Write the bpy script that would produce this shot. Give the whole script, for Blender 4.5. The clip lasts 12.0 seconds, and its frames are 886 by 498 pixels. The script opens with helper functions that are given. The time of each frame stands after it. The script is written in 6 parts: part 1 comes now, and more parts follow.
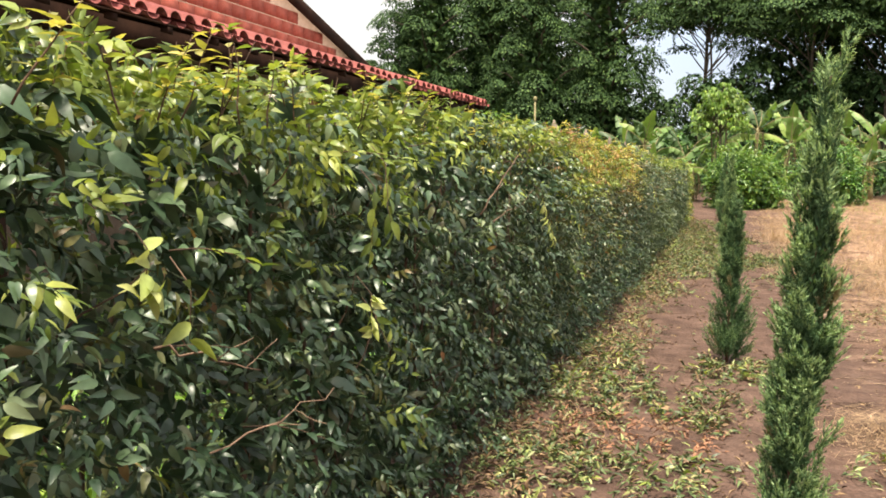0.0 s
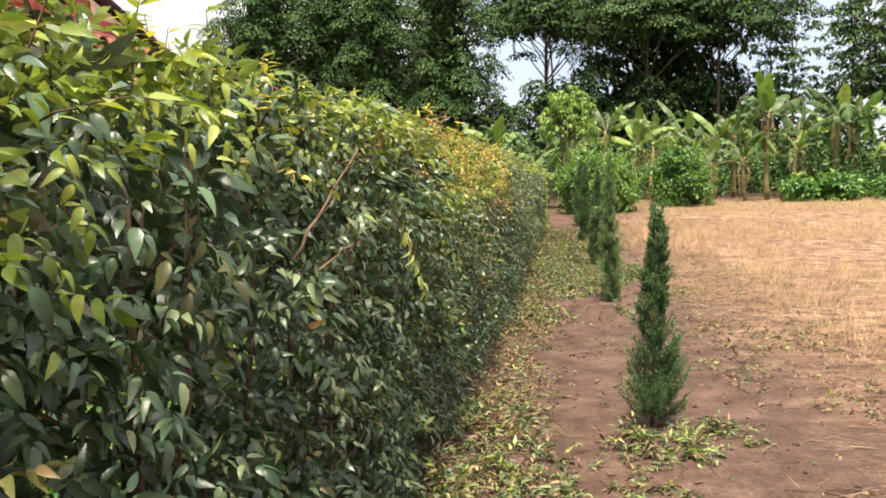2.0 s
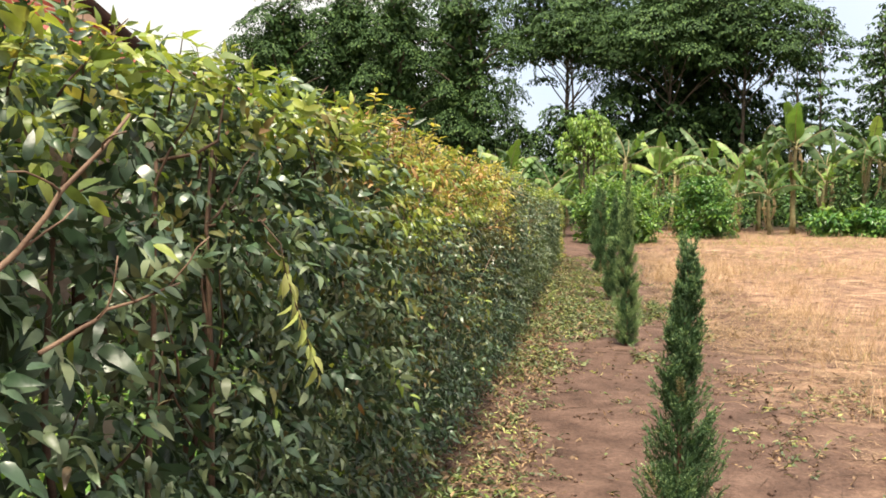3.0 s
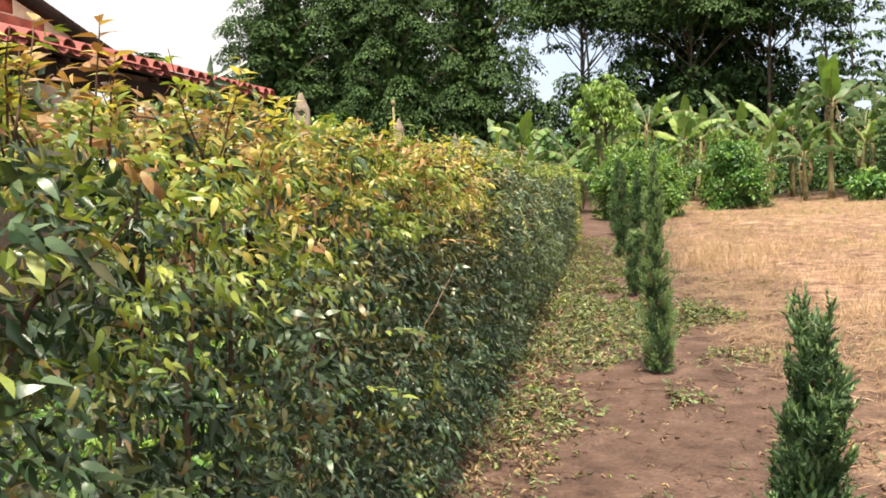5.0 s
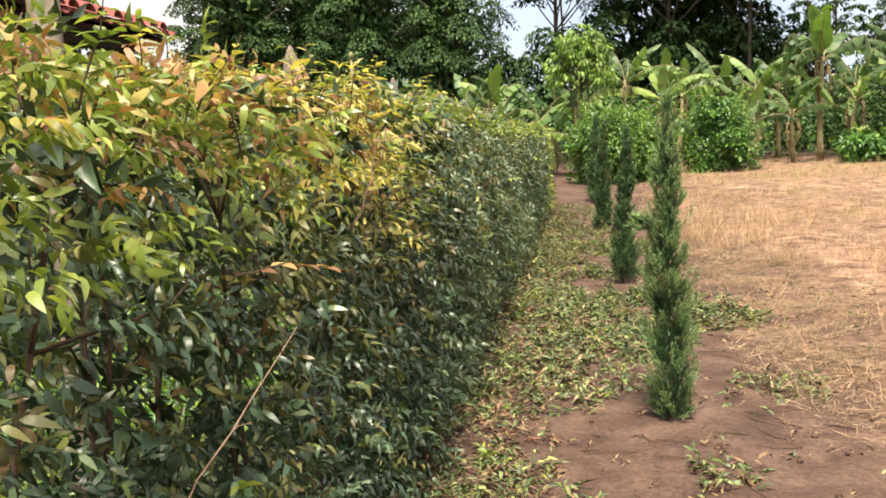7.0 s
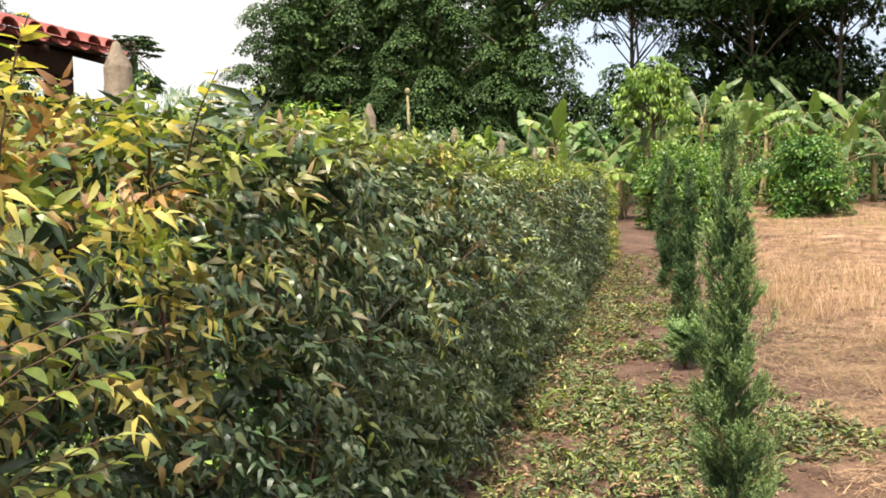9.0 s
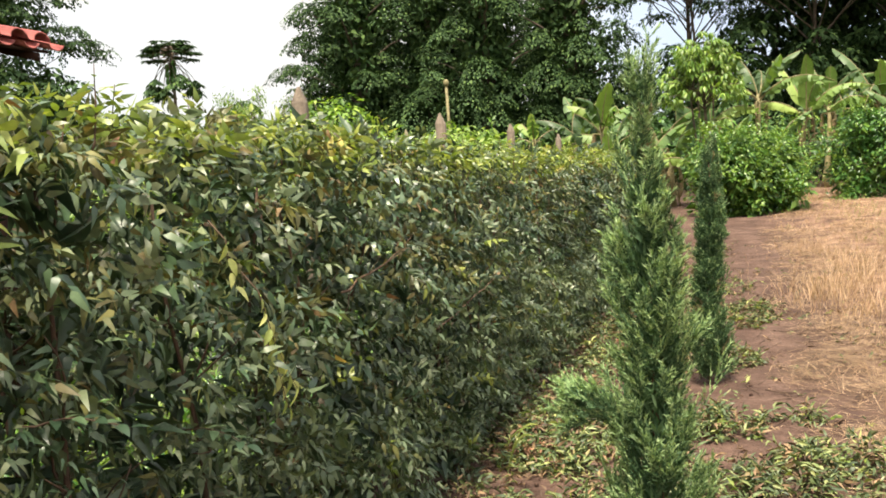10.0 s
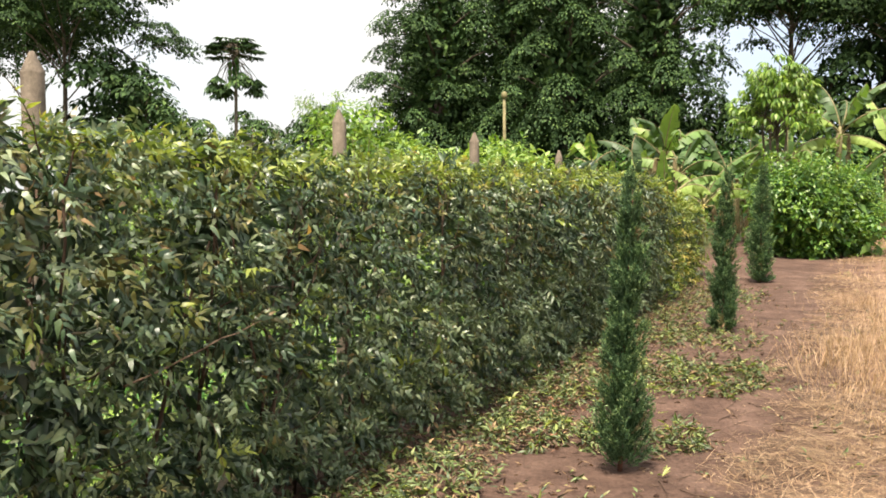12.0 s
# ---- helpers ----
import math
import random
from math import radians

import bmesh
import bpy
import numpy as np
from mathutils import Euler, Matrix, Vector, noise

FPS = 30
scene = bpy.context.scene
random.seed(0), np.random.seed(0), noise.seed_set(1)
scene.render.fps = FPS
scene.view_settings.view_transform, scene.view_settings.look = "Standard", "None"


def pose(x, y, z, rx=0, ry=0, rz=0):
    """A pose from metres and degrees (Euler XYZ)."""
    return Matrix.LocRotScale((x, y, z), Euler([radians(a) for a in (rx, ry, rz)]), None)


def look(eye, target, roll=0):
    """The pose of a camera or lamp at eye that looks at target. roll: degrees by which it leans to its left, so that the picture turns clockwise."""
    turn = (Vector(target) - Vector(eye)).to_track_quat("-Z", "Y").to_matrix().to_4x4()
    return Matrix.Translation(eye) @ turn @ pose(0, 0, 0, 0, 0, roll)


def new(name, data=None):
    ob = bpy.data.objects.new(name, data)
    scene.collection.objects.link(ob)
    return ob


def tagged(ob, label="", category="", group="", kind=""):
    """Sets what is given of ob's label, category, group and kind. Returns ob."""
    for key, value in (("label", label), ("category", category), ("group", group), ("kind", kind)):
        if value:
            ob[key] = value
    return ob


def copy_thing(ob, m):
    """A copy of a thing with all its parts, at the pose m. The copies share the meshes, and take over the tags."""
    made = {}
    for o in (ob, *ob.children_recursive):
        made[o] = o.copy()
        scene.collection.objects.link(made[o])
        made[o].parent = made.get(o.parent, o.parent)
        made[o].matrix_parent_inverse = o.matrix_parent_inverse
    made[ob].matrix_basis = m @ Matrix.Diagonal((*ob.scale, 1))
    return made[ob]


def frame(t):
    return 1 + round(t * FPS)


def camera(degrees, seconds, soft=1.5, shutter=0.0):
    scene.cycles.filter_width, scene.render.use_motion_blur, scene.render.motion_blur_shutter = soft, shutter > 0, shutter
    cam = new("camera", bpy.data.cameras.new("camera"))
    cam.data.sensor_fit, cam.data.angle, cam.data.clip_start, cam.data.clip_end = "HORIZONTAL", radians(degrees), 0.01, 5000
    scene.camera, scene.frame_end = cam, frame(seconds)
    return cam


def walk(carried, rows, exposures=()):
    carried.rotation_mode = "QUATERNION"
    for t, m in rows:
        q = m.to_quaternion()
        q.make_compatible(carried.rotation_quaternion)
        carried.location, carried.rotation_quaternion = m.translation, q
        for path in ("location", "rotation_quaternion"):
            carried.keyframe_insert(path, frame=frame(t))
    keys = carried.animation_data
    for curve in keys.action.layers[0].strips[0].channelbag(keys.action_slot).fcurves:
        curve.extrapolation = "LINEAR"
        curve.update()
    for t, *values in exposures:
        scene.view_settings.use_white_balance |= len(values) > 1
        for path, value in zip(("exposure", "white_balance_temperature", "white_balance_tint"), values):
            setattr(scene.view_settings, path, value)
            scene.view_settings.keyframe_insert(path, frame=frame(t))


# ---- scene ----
cam = camera(52.6, 12.0, soft=1.75)
PATH = [
    (0, (-0.013, 0.204, 1.445), (-0.616, 2.102, 1.26), 1.0),
    (0.5, (-0.181, 0.607, 1.424), (-0.605, 2.551, 1.228), 0.2),
    (1, (-0.283, 0.988, 1.411), (-0.578, 2.958, 1.231), -0.3),
    (1.5, (-0.356, 1.559, 1.43), (-0.652, 3.532, 1.287), -0.4),
    (2, (-0.439, 2.115, 1.419), (-0.718, 4.089, 1.261), -0.9),
    (2.5, (-0.378, 2.676, 1.408), (-0.631, 4.654, 1.248), -0.7),
    (3, (-0.376, 3.321, 1.387), (-0.694, 5.292, 1.284), 0.7),
    (3.5, (-0.352, 3.921, 1.408), (-0.685, 5.891, 1.311), 0.8),
    (3.7, (-0.331, 4.172, 1.415), (-0.655, 6.143, 1.307), 0.8),
    (5.3, (-0.305, 5.832, 1.5), (-0.681, 7.79, 1.345), -2.2),
    (5.5, (-0.331, 6.039, 1.497), (-0.709, 7.996, 1.343), -1.9),
    (6, (-0.42, 6.583, 1.513), (-0.766, 8.545, 1.333), -2.1),
    (6.5, (-0.412, 7.127, 1.473), (-0.718, 9.09, 1.241), -3.1),
    (6.7, (-0.415, 7.364, 1.468), (-0.715, 9.326, 1.222), -2.7),
    (8.3, (-0.307, 8.896, 1.507), (-0.705, 10.847, 1.319), 1.3),
    (8.5, (-0.296, 9.1, 1.512), (-0.721, 11.047, 1.335), 0.4),
    (9, (-0.182, 9.57, 1.496), (-0.66, 11.506, 1.343), -1.6),
    (9.5, (0.008, 10.068, 1.492), (-0.545, 11.985, 1.358), -2.9),
    (10, (0.163, 10.582, 1.464), (-0.457, 12.477, 1.305), -4.0),
    (10.5, (0.43, 10.921, 1.463), (-0.283, 12.78, 1.272), -4.0),
    (11, (0.587, 11.287, 1.444), (-0.206, 13.113, 1.245), -2.5),
    (11.5, (0.778, 11.647, 1.45), (-0.013, 13.478, 1.31), -1.1),
    (12, (0.98, 12.122, 1.404), (0.168, 13.946, 1.286), -0.1),
]
walk(cam, [(t, look(eye, target, roll)) for t, eye, target, roll in PATH])

# ---- sky and sun ----
world = bpy.data.worlds.new("overcast_sky")
scene.world = world
world.use_nodes = True
wn, wl = world.node_tree.nodes, world.node_tree.links
wn.clear()
sky = wn.new("ShaderNodeTexSky")
sky.sky_type = 'NISHITA'
sky.sun_disc = False
sky.sun_elevation = radians(68)
sky.sun_rotation = radians(-183)
clear = wn.new("ShaderNodeBackground")
clear.inputs["Strength"].default_value = 0.1
wl.new(sky.outputs["Color"], clear.inputs["Color"])
coord = wn.new("ShaderNodeTexCoord")
cloud_noise = wn.new("ShaderNodeTexNoise")
cloud_noise.inputs["Scale"].default_value = 3.2
cloud_noise.inputs["Detail"].default_value = 6
wl.new(coord.outputs["Generated"], cloud_noise.inputs["Vector"])
cloud_ramp = wn.new("ShaderNodeValToRGB")
cloud_ramp.color_ramp.elements[0].position = 0.36
cloud_ramp.color_ramp.elements[0].color = (0.62, 0.62, 0.62, 1)
cloud_ramp.color_ramp.elements[1].position = 0.56
cloud_ramp.color_ramp.elements[1].color = (1, 1, 1, 1)
wl.new(cloud_noise.outputs["Fac"], cloud_ramp.inputs["Fac"])
ahead = wn.new("ShaderNodeVectorMath")
ahead.operation = 'DOT_PRODUCT'
ahead.inputs[1].default_value = (0.1, 0.983, 0.15)
wl.new(coord.outputs["Generated"], ahead.inputs[0])
gap_range = wn.new("ShaderNodeMapRange")
gap_range.inputs["From Min"].default_value = 0.955
gap_range.inputs["From Max"].default_value = 0.995
wl.new(ahead.outputs["Value"], gap_range.inputs["Value"])
cloud_tint = wn.new("ShaderNodeMix")
cloud_tint.data_type = 'RGBA'
cloud_tint.inputs["A"].default_value = (1.0, 0.985, 0.94, 1)
cloud_tint.inputs["B"].default_value = (0.72, 0.8, 0.95, 1)
wl.new(gap_range.outputs["Result"], cloud_tint.inputs["Factor"])
cloud = wn.new("ShaderNodeBackground")
wl.new(cloud_tint.outputs["Result"], cloud.inputs["Color"])
high_up = wn.new("ShaderNodeSeparateXYZ")
wl.new(coord.outputs["Generated"], high_up.inputs[0])
overhead = wn.new("ShaderNodeMapRange")
overhead.inputs["From Min"].default_value = 0.0
overhead.inputs["From Max"].default_value = 1.0
overhead.inputs["To Min"].default_value = 0.42
overhead.inputs["To Max"].default_value = 0.85
wl.new(high_up.outputs["Z"], overhead.inputs["Value"])
wl.new(overhead.outputs["Result"], cloud.inputs["Strength"])
mix_sky = wn.new("ShaderNodeMixShader")
wl.new(cloud_ramp.outputs["Color"], mix_sky.inputs["Fac"])
wl.new(clear.outputs[0], mix_sky.inputs[1])
wl.new(cloud.outputs[0], mix_sky.inputs[2])
wout = wn.new("ShaderNodeOutputWorld")
wl.new(mix_sky.outputs[0], wout.inputs["Surface"])

sun_data = bpy.data.lights.new("sun", 'SUN')
sun_data.energy = 4.9
sun_data.angle = radians(11)
sun_data.color = (1.0, 0.9, 0.72)
sun = new("sun", sun_data)
sun.matrix_world = look((0.5, -5, 26), (0, 5, 0))

scene.view_settings.exposure = 1.25


# ---- mesh helpers ----
class Builder:
    """Gathers vertices and faces of one mesh."""

    def __init__(self):
        self.v, self.f, self.m, self.n = [], [], [], 0

    def add(self, verts, faces, mat=0):
        verts = np.asarray(verts, dtype=np.float64).reshape(-1, 3)
        for face in faces:
            face = np.asarray(face, dtype=np.int64)
            if len(face) == 0:
                continue
            self.f.append(face + self.n)
            index = np.asarray(mat)
            self.m.append(np.full(len(face), int(index)) if index.ndim == 0 else index)
        self.v.append(verts)
        self.n += len(verts)

    def mesh(self, name, mats, smooth=False):
        me = bpy.data.meshes.new(name)
        verts = np.concatenate(self.v)
        counts = np.concatenate([np.full(len(f), f.shape[1]) for f in self.f])
        loops = np.concatenate([f.ravel() for f in self.f])
        me.vertices.add(len(verts))
        me.vertices.foreach_set("co", verts.astype(np.float32).ravel())
        me.loops.add(len(loops))
        me.loops.foreach_set("vertex_index", loops.astype(np.int32))
        me.polygons.add(len(counts))
        starts = np.concatenate(([0], np.cumsum(counts)[:-1]))
        me.polygons.foreach_set("loop_start", starts.astype(np.int32))
        me.polygons.foreach_set("material_index", np.concatenate(self.m).astype(np.int32))
        if smooth:
            me.polygons.foreach_set("use_smooth", np.ones(len(counts), dtype=bool))
        for mat in mats:
            me.materials.append(mat)
        me.update(calc_edges=True)
        me.validate()
        return me


def thing(name, at, label, category, group="", kind=""):
    ob = new(name)
    ob.location = at
    ob.empty_display_size = 0.1
    return tagged(ob, label, category, group, kind)


def part(name, me, parent, label="", kind=""):
    ob = new(name, me)
    ob.parent = parent
    return tagged(ob, label, "", "", kind)


def unit(a):
    return a / np.maximum(np.linalg.norm(a, axis=-1, keepdims=True), 1e-9)


LEAF_U = np.array([0, .3, .3, .3, .68, .68, .68, 1.0])
LEAF_S = np.array([0, -1, 0, 1, -.62, 0, .62, 0])
LEAF_T = np.array([[0, 1, 2], [0, 2, 3], [4, 7, 5], [5, 7, 6]])
LEAF_Q = np.array([[1, 4, 5, 2], [2, 5, 6, 3]])


def leaves(b, base, along, face, length, width, mat=0, fold=0.25, droop=0.2, fine=True):
    """Adds one folded, drooping blade for each row of base."""
    count = len(base)
    if not count:
        return
    length = np.broadcast_to(np.asarray(length, float), (count,))
    width = np.broadcast_to(np.asarray(width, float), (count,))
    mat = np.broadcast_to(np.asarray(mat), (count,))
    along = unit(along)
    side = unit(np.cross(along, face))
    up = np.cross(side, along)
    if fine == "medium":
        u, s = np.array([0, .28, .28, .66, .66, 1.0]), np.array([0, -0.98, 0.98, -.64, .64, 0.0])
        tri, quad = np.array([[0, 2, 1], [3, 4, 5]]), np.array([[1, 2, 4, 3]])
    elif fine == "round":
        u = np.array([0, .12, .12, .12, .34, .34, .34, .6, .6, .6, .83, .83, .83, 1.0])
        s = np.array([0, -.6, 0, .6, -1, 0, 1, -.86, 0, .86, -.42, 0, .42, 0])
        tri = np.array([[0, 2, 1], [0, 3, 2], [10, 11, 13], [11, 12, 13]])
        quad = np.array([[a + c, a + c + 1, a + c + 4, a + c + 3] for a in (1, 4, 7) for c in (0, 1)])
    elif fine == "oval":
        u = np.array([0, .22, .22, .52, .52, .8, .8, 1.0])
        s = np.array([0, -.82, .82, -1, 1, -.58, .58, 0])
        tri, quad = np.array([[0, 2, 1], [5, 6, 7]]), np.array([[1, 2, 4, 3], [3, 4, 6, 5]])
    elif fine == "needle":
        u, s = np.array([0, 0, 1.0]), np.array([-1.0, 1.0, 0])
        tri, quad = np.array([[0, 1, 2]]), np.zeros((0, 4), int)
    elif fine:
        u, s, tri, quad = LEAF_U, LEAF_S, LEAF_T, LEAF_Q
    else:
        u, s = np.array([0, .45, .45, 1.0]), np.array([0, -1, 1, 0.0])
        tri, quad = np.array([[0, 3, 1], [0, 2, 3]]), np.zeros((0, 4), int)
    k = len(u)
    co = (base[:, None] + along[:, None] * (u[None, :, None] * length[:, None, None])
          + side[:, None] * (s[None, :, None] * width[:, None, None] / 2)
          + up[:, None] * ((fold * np.abs(s))[None, :, None] * width[:, None, None] / 2
                           - (droop * u ** 1.8)[None, :, None] * length[:, None, None]))
    off = (np.arange(count) * k)[:, None, None]
    start = b.n
    b.v.append(co.reshape(-1, 3))
    b.n += count * k
    for face_set in (tri, quad):
        if len(face_set):
            b.f.append((face_set[None] + off).reshape(-1, face_set.shape[1]) + start)
            b.m.append(np.repeat(mat, len(face_set)))


def tube(b, pts, radii, sides=6, mat=0, cap=True):
    """A bent, tapered round bar through the points."""
    pts = np.asarray(pts, float)
    n = len(pts)
    radii = np.broadcast_to(np.asarray(radii, float), (n,))
    t = unit(np.gradient(pts, axis=0))
    ref = np.array([0.31, 0.95, 0.05]) if abs(t[0, 2]) > 0.6 else np.array([0.05, 0.1, 1.0])
    a = unit(np.cross(t, ref))
    c = np.cross(t, a)
    ang = np.linspace(0, 2 * math.pi, sides, endpoint=False)
    ring = a[:, None] * np.cos(ang)[None, :, None] + c[:, None] * np.sin(ang)[None, :, None]
    co = (pts[:, None] + ring * radii[:, None, None]).reshape(-1, 3)
    i = np.arange(n - 1)[:, None] * sides
    j = np.arange(sides)[None]
    k = (j + 1) % sides
    quads = np.stack([i + j, i + k, i + sides + k, i + sides + j], -1).reshape(-1, 4)
    faces = [quads]
    if cap:
        co = np.vstack([co, pts[0], pts[-1]])
        j, k = j[0], k[0]
        faces.append(np.stack([np.full(sides, n * sides), k, j], -1))
        faces.append(np.stack([np.full(sides, n * sides + 1), (n - 1) * sides + j, (n - 1) * sides + k], -1))
    b.add(co, faces, mat)


def box(b, lo, hi, mat=0, chamfer=0.0):
    """A block with small cut edges on its top and bottom outlines."""
    lo, hi = np.array(lo, float), np.array(hi, float)
    c = min(chamfer, *((hi - lo) / 3)) if chamfer else 0
    rows = [(lo[2], c), (lo[2] + c, 0), (hi[2] - c, 0), (hi[2], c)] if c else [(lo[2], 0), (hi[2], 0)]
    co = []
    for z, inset in rows:
        co += [(lo[0] + inset, lo[1] + inset, z), (hi[0] - inset, lo[1] + inset, z),
               (hi[0] - inset, hi[1] - inset, z), (lo[0] + inset, hi[1] - inset, z)]
    faces = [[3, 2, 1, 0]]
    for r in range(len(rows) - 1):
        for j in range(4):
            k = (j + 1) % 4
            faces.append([r * 4 + j, r * 4 + k, r * 4 + 4 + k, r * 4 + 4 + j])
    top = (len(rows) - 1) * 4
    faces.append([top, top + 1, top + 2, top + 3])
    b.add(co, [faces], mat)


def stroll(rng, start, heading, length, n, wobble, lift=0.0):
    """Points of a wandering twig or limb."""
    pts, d = [np.array(start, float)], unit(np.array(heading, float))
    for _ in range(n):
        d = unit(d + rng.normal(0, wobble, 3) + np.array([0, 0, lift]))
        pts.append(pts[-1] + d * length / n)
    return np.array(pts)


def wave(y, z, seed, scale):
    """Smooth noise for arrays, from sums of sines."""
    r = np.random.default_rng(seed)
    out = 0
    for i in range(5):
        a, c, p = r.normal(0, 1, 2).tolist() + [r.uniform(0, 6.28)]
        out = out + np.sin((a * y + c * z) * scale * (1 + 0.5 * i) + p) / (1 + 0.4 * i)
    return out / 2.2


def step(a, c, x):
    t = np.clip((x - a) / (c - a), 0, 1)
    return t * t * (3 - 2 * t)


# ---- materials ----
def base_material(name):
    m = bpy.data.materials.new(name)
    m.use_nodes = True
    nodes, links = m.node_tree.nodes, m.node_tree.links
    nodes.clear()
    out = nodes.new("ShaderNodeOutputMaterial")
    bsdf = nodes.new("ShaderNodeBsdfPrincipled")
    links.new(bsdf.outputs[0], out.inputs["Surface"])
    return m, nodes, links, bsdf, out


def ramp_node(nodes, stops):
    r = nodes.new("ShaderNodeValToRGB").color_ramp
    node = [n for n in nodes if n.type == 'VALTORGB'][-1]
    while len(r.elements) < len(stops):
        r.elements.new(0.5)
    for e, (p, c) in zip(r.elements, stops):
        e.position, e.color = p, (*c, 1)
    return node


def noise_node(nodes, links, scale, detail=3, rough=0.55, coords="Object"):
    tc = nodes.new("ShaderNodeTexCoord")
    n = nodes.new("ShaderNodeTexNoise")
    n.inputs["Scale"].default_value = scale
    n.inputs["Detail"].default_value = detail
    n.inputs["Roughness"].default_value = rough
    links.new(tc.outputs[coords], n.inputs["Vector"])
    return n


def mix_color(nodes, links, fac, a, c, blend='MIX'):
    m = nodes.new("ShaderNodeMix")
    m.data_type, m.blend_type = 'RGBA', blend
    for value, socket in ((fac, m.inputs[0]), (a, m.inputs[6]), (c, m.inputs[7])):
        if isinstance(value, (int, float)):
            socket.default_value = value
        elif isinstance(value, tuple):
            socket.default_value = (*value, 1)
        else:
            links.new(value, socket)
    return m.outputs[2]


def math_node(nodes, links, op, a, c=0.0, clamp=False):
    m = nodes.new("ShaderNodeMath")
    m.operation, m.use_clamp = op, clamp
    for value, socket in ((a, m.inputs[0]), (c, m.inputs[1])):
        if isinstance(value, (int, float)):
            socket.default_value = value
        else:
            links.new(value, socket)
    return m.outputs[0]


def leaf_material(name, stops, rough=0.42, translucent=0.3, patch=1.6, spec=0.5, single=False):
    """Leaves: each blade its own tone, with patches over the plant, and light passing through."""
    m, nodes, links, bsdf, out = base_material(name)
    geo = nodes.new("ShaderNodeNewGeometry")
    ramp = ramp_node(nodes, stops)
    if single:
        info = nodes.new("ShaderNodeObjectInfo")
        links.new(info.outputs["Random"], ramp.inputs["Fac"])
    else:
        links.new(geo.outputs["Random Per Island"], ramp.inputs["Fac"])
    large = noise_node(nodes, links, patch, 3)
    fine = noise_node(nodes, links, 60, 2)
    tone = math_node(nodes, links, 'MULTIPLY_ADD', large.outputs["Fac"], 1.1)
    tone.node.inputs[2].default_value = 0.45
    col = mix_color(nodes, links, 1.0, ramp.outputs["Color"], tone, 'MULTIPLY')
    grain = math_node(nodes, links, 'MULTIPLY_ADD', fine.outputs["Fac"], 0.7)
    grain.node.inputs[2].default_value = 0.65
    col = mix_color(nodes, links, 1.0, col, grain, 'MULTIPLY')
    links.new(col, bsdf.inputs["Base Color"])
    bsdf.inputs["Roughness"].default_value = rough
    bsdf.inputs["Specular IOR Level"].default_value = spec
    bump = nodes.new("ShaderNodeBump")
    bump.inputs["Strength"].default_value = 0.25
    bump.inputs["Distance"].default_value = 0.004
    links.new(fine.outputs["Fac"], bump.inputs["Height"])
    links.new(bump.outputs["Normal"], bsdf.inputs["Normal"])
    trans = nodes.new("ShaderNodeBsdfTranslucent")
    warm = mix_color(nodes, links, 1.0, col, (1.15, 1.2, 0.55), 'MULTIPLY')
    links.new(warm, trans.inputs["Color"])
    mix = nodes.new("ShaderNodeMixShader")
    mix.inputs["Fac"].default_value = translucent
    links.new(bsdf.outputs[0], mix.inputs[1])
    links.new(trans.outputs[0], mix.inputs[2])
    links.new(mix.outputs[0], out.inputs["Surface"])
    return m


def rough_material(name, dark, light, scale, rough=0.85, bump=0.4, dist=0.01, fine_scale=None, metal=0.0, spec=0.25):
    """Bark, soil, clay, concrete: two scales of tone and a fine relief."""
    m, nodes, links, bsdf, out = base_material(name)
    large = noise_node(nodes, links, scale, 5, 0.6)
    fine = noise_node(nodes, links, fine_scale or scale * 9, 4, 0.6)
    ramp = ramp_node(nodes, [(0.3, dark), (0.7, light)])
    links.new(large.outputs["Fac"], ramp.inputs["Fac"])
    info = nodes.new("ShaderNodeObjectInfo")
    vary = math_node(nodes, links, 'MULTIPLY_ADD', info.outputs["Random"], 0.4)
    vary.node.inputs[2].default_value = 0.8
    grain = math_node(nodes, links, 'MULTIPLY_ADD', fine.outputs["Fac"], 0.9)
    grain.node.inputs[2].default_value = 0.55
    col = mix_color(nodes, links, 1.0, ramp.outputs["Color"], grain, 'MULTIPLY')
    col = mix_color(nodes, links, 1.0, col, vary, 'MULTIPLY')
    links.new(col, bsdf.inputs["Base Color"])
    bsdf.inputs["Roughness"].default_value = rough
    bsdf.inputs["Metallic"].default_value = metal
    bsdf.inputs["Specular IOR Level"].default_value = spec
    bn = nodes.new("ShaderNodeBump")
    bn.inputs["Strength"].default_value = bump
    bn.inputs["Distance"].default_value = dist
    links.new(fine.outputs["Fac"], bn.inputs["Height"])
    links.new(bn.outputs["Normal"], bsdf.inputs["Normal"])
    return m


DARK_LEAF = leaf_material("dark_hedge_leaf", [(0, (0.02, 0.04, 0.021)), (0.45, (0.04, 0.074, 0.037)), (0.85, (0.072, 0.115, 0.054)), (0.97, (0.115, 0.152, 0.072)), (1, (0.13, 0.09, 0.05))], rough=0.37, translucent=0.1, spec=0.5)
LIME_LEAF = leaf_material("lime_hedge_leaf", [(0, (0.07, 0.105, 0.022)), (0.5, (0.165, 0.225, 0.043)), (1, (0.32, 0.35, 0.08))], rough=0.4, translucent=0.36)
YELLOW_LEAF = leaf_material("yellow_hedge_leaf", [(0, (0.2, 0.19, 0.045)), (0.5, (0.37, 0.33, 0.085)), (1, (0.52, 0.42, 0.13))], rough=0.45, translucent=0.4)
ORANGE_LEAF = leaf_material("orange_hedge_leaf", [(0, (0.15, 0.07, 0.032)), (0.5, (0.32, 0.165, 0.07)), (1, (0.43, 0.3, 0.11))], rough=0.5, translucent=0.35)
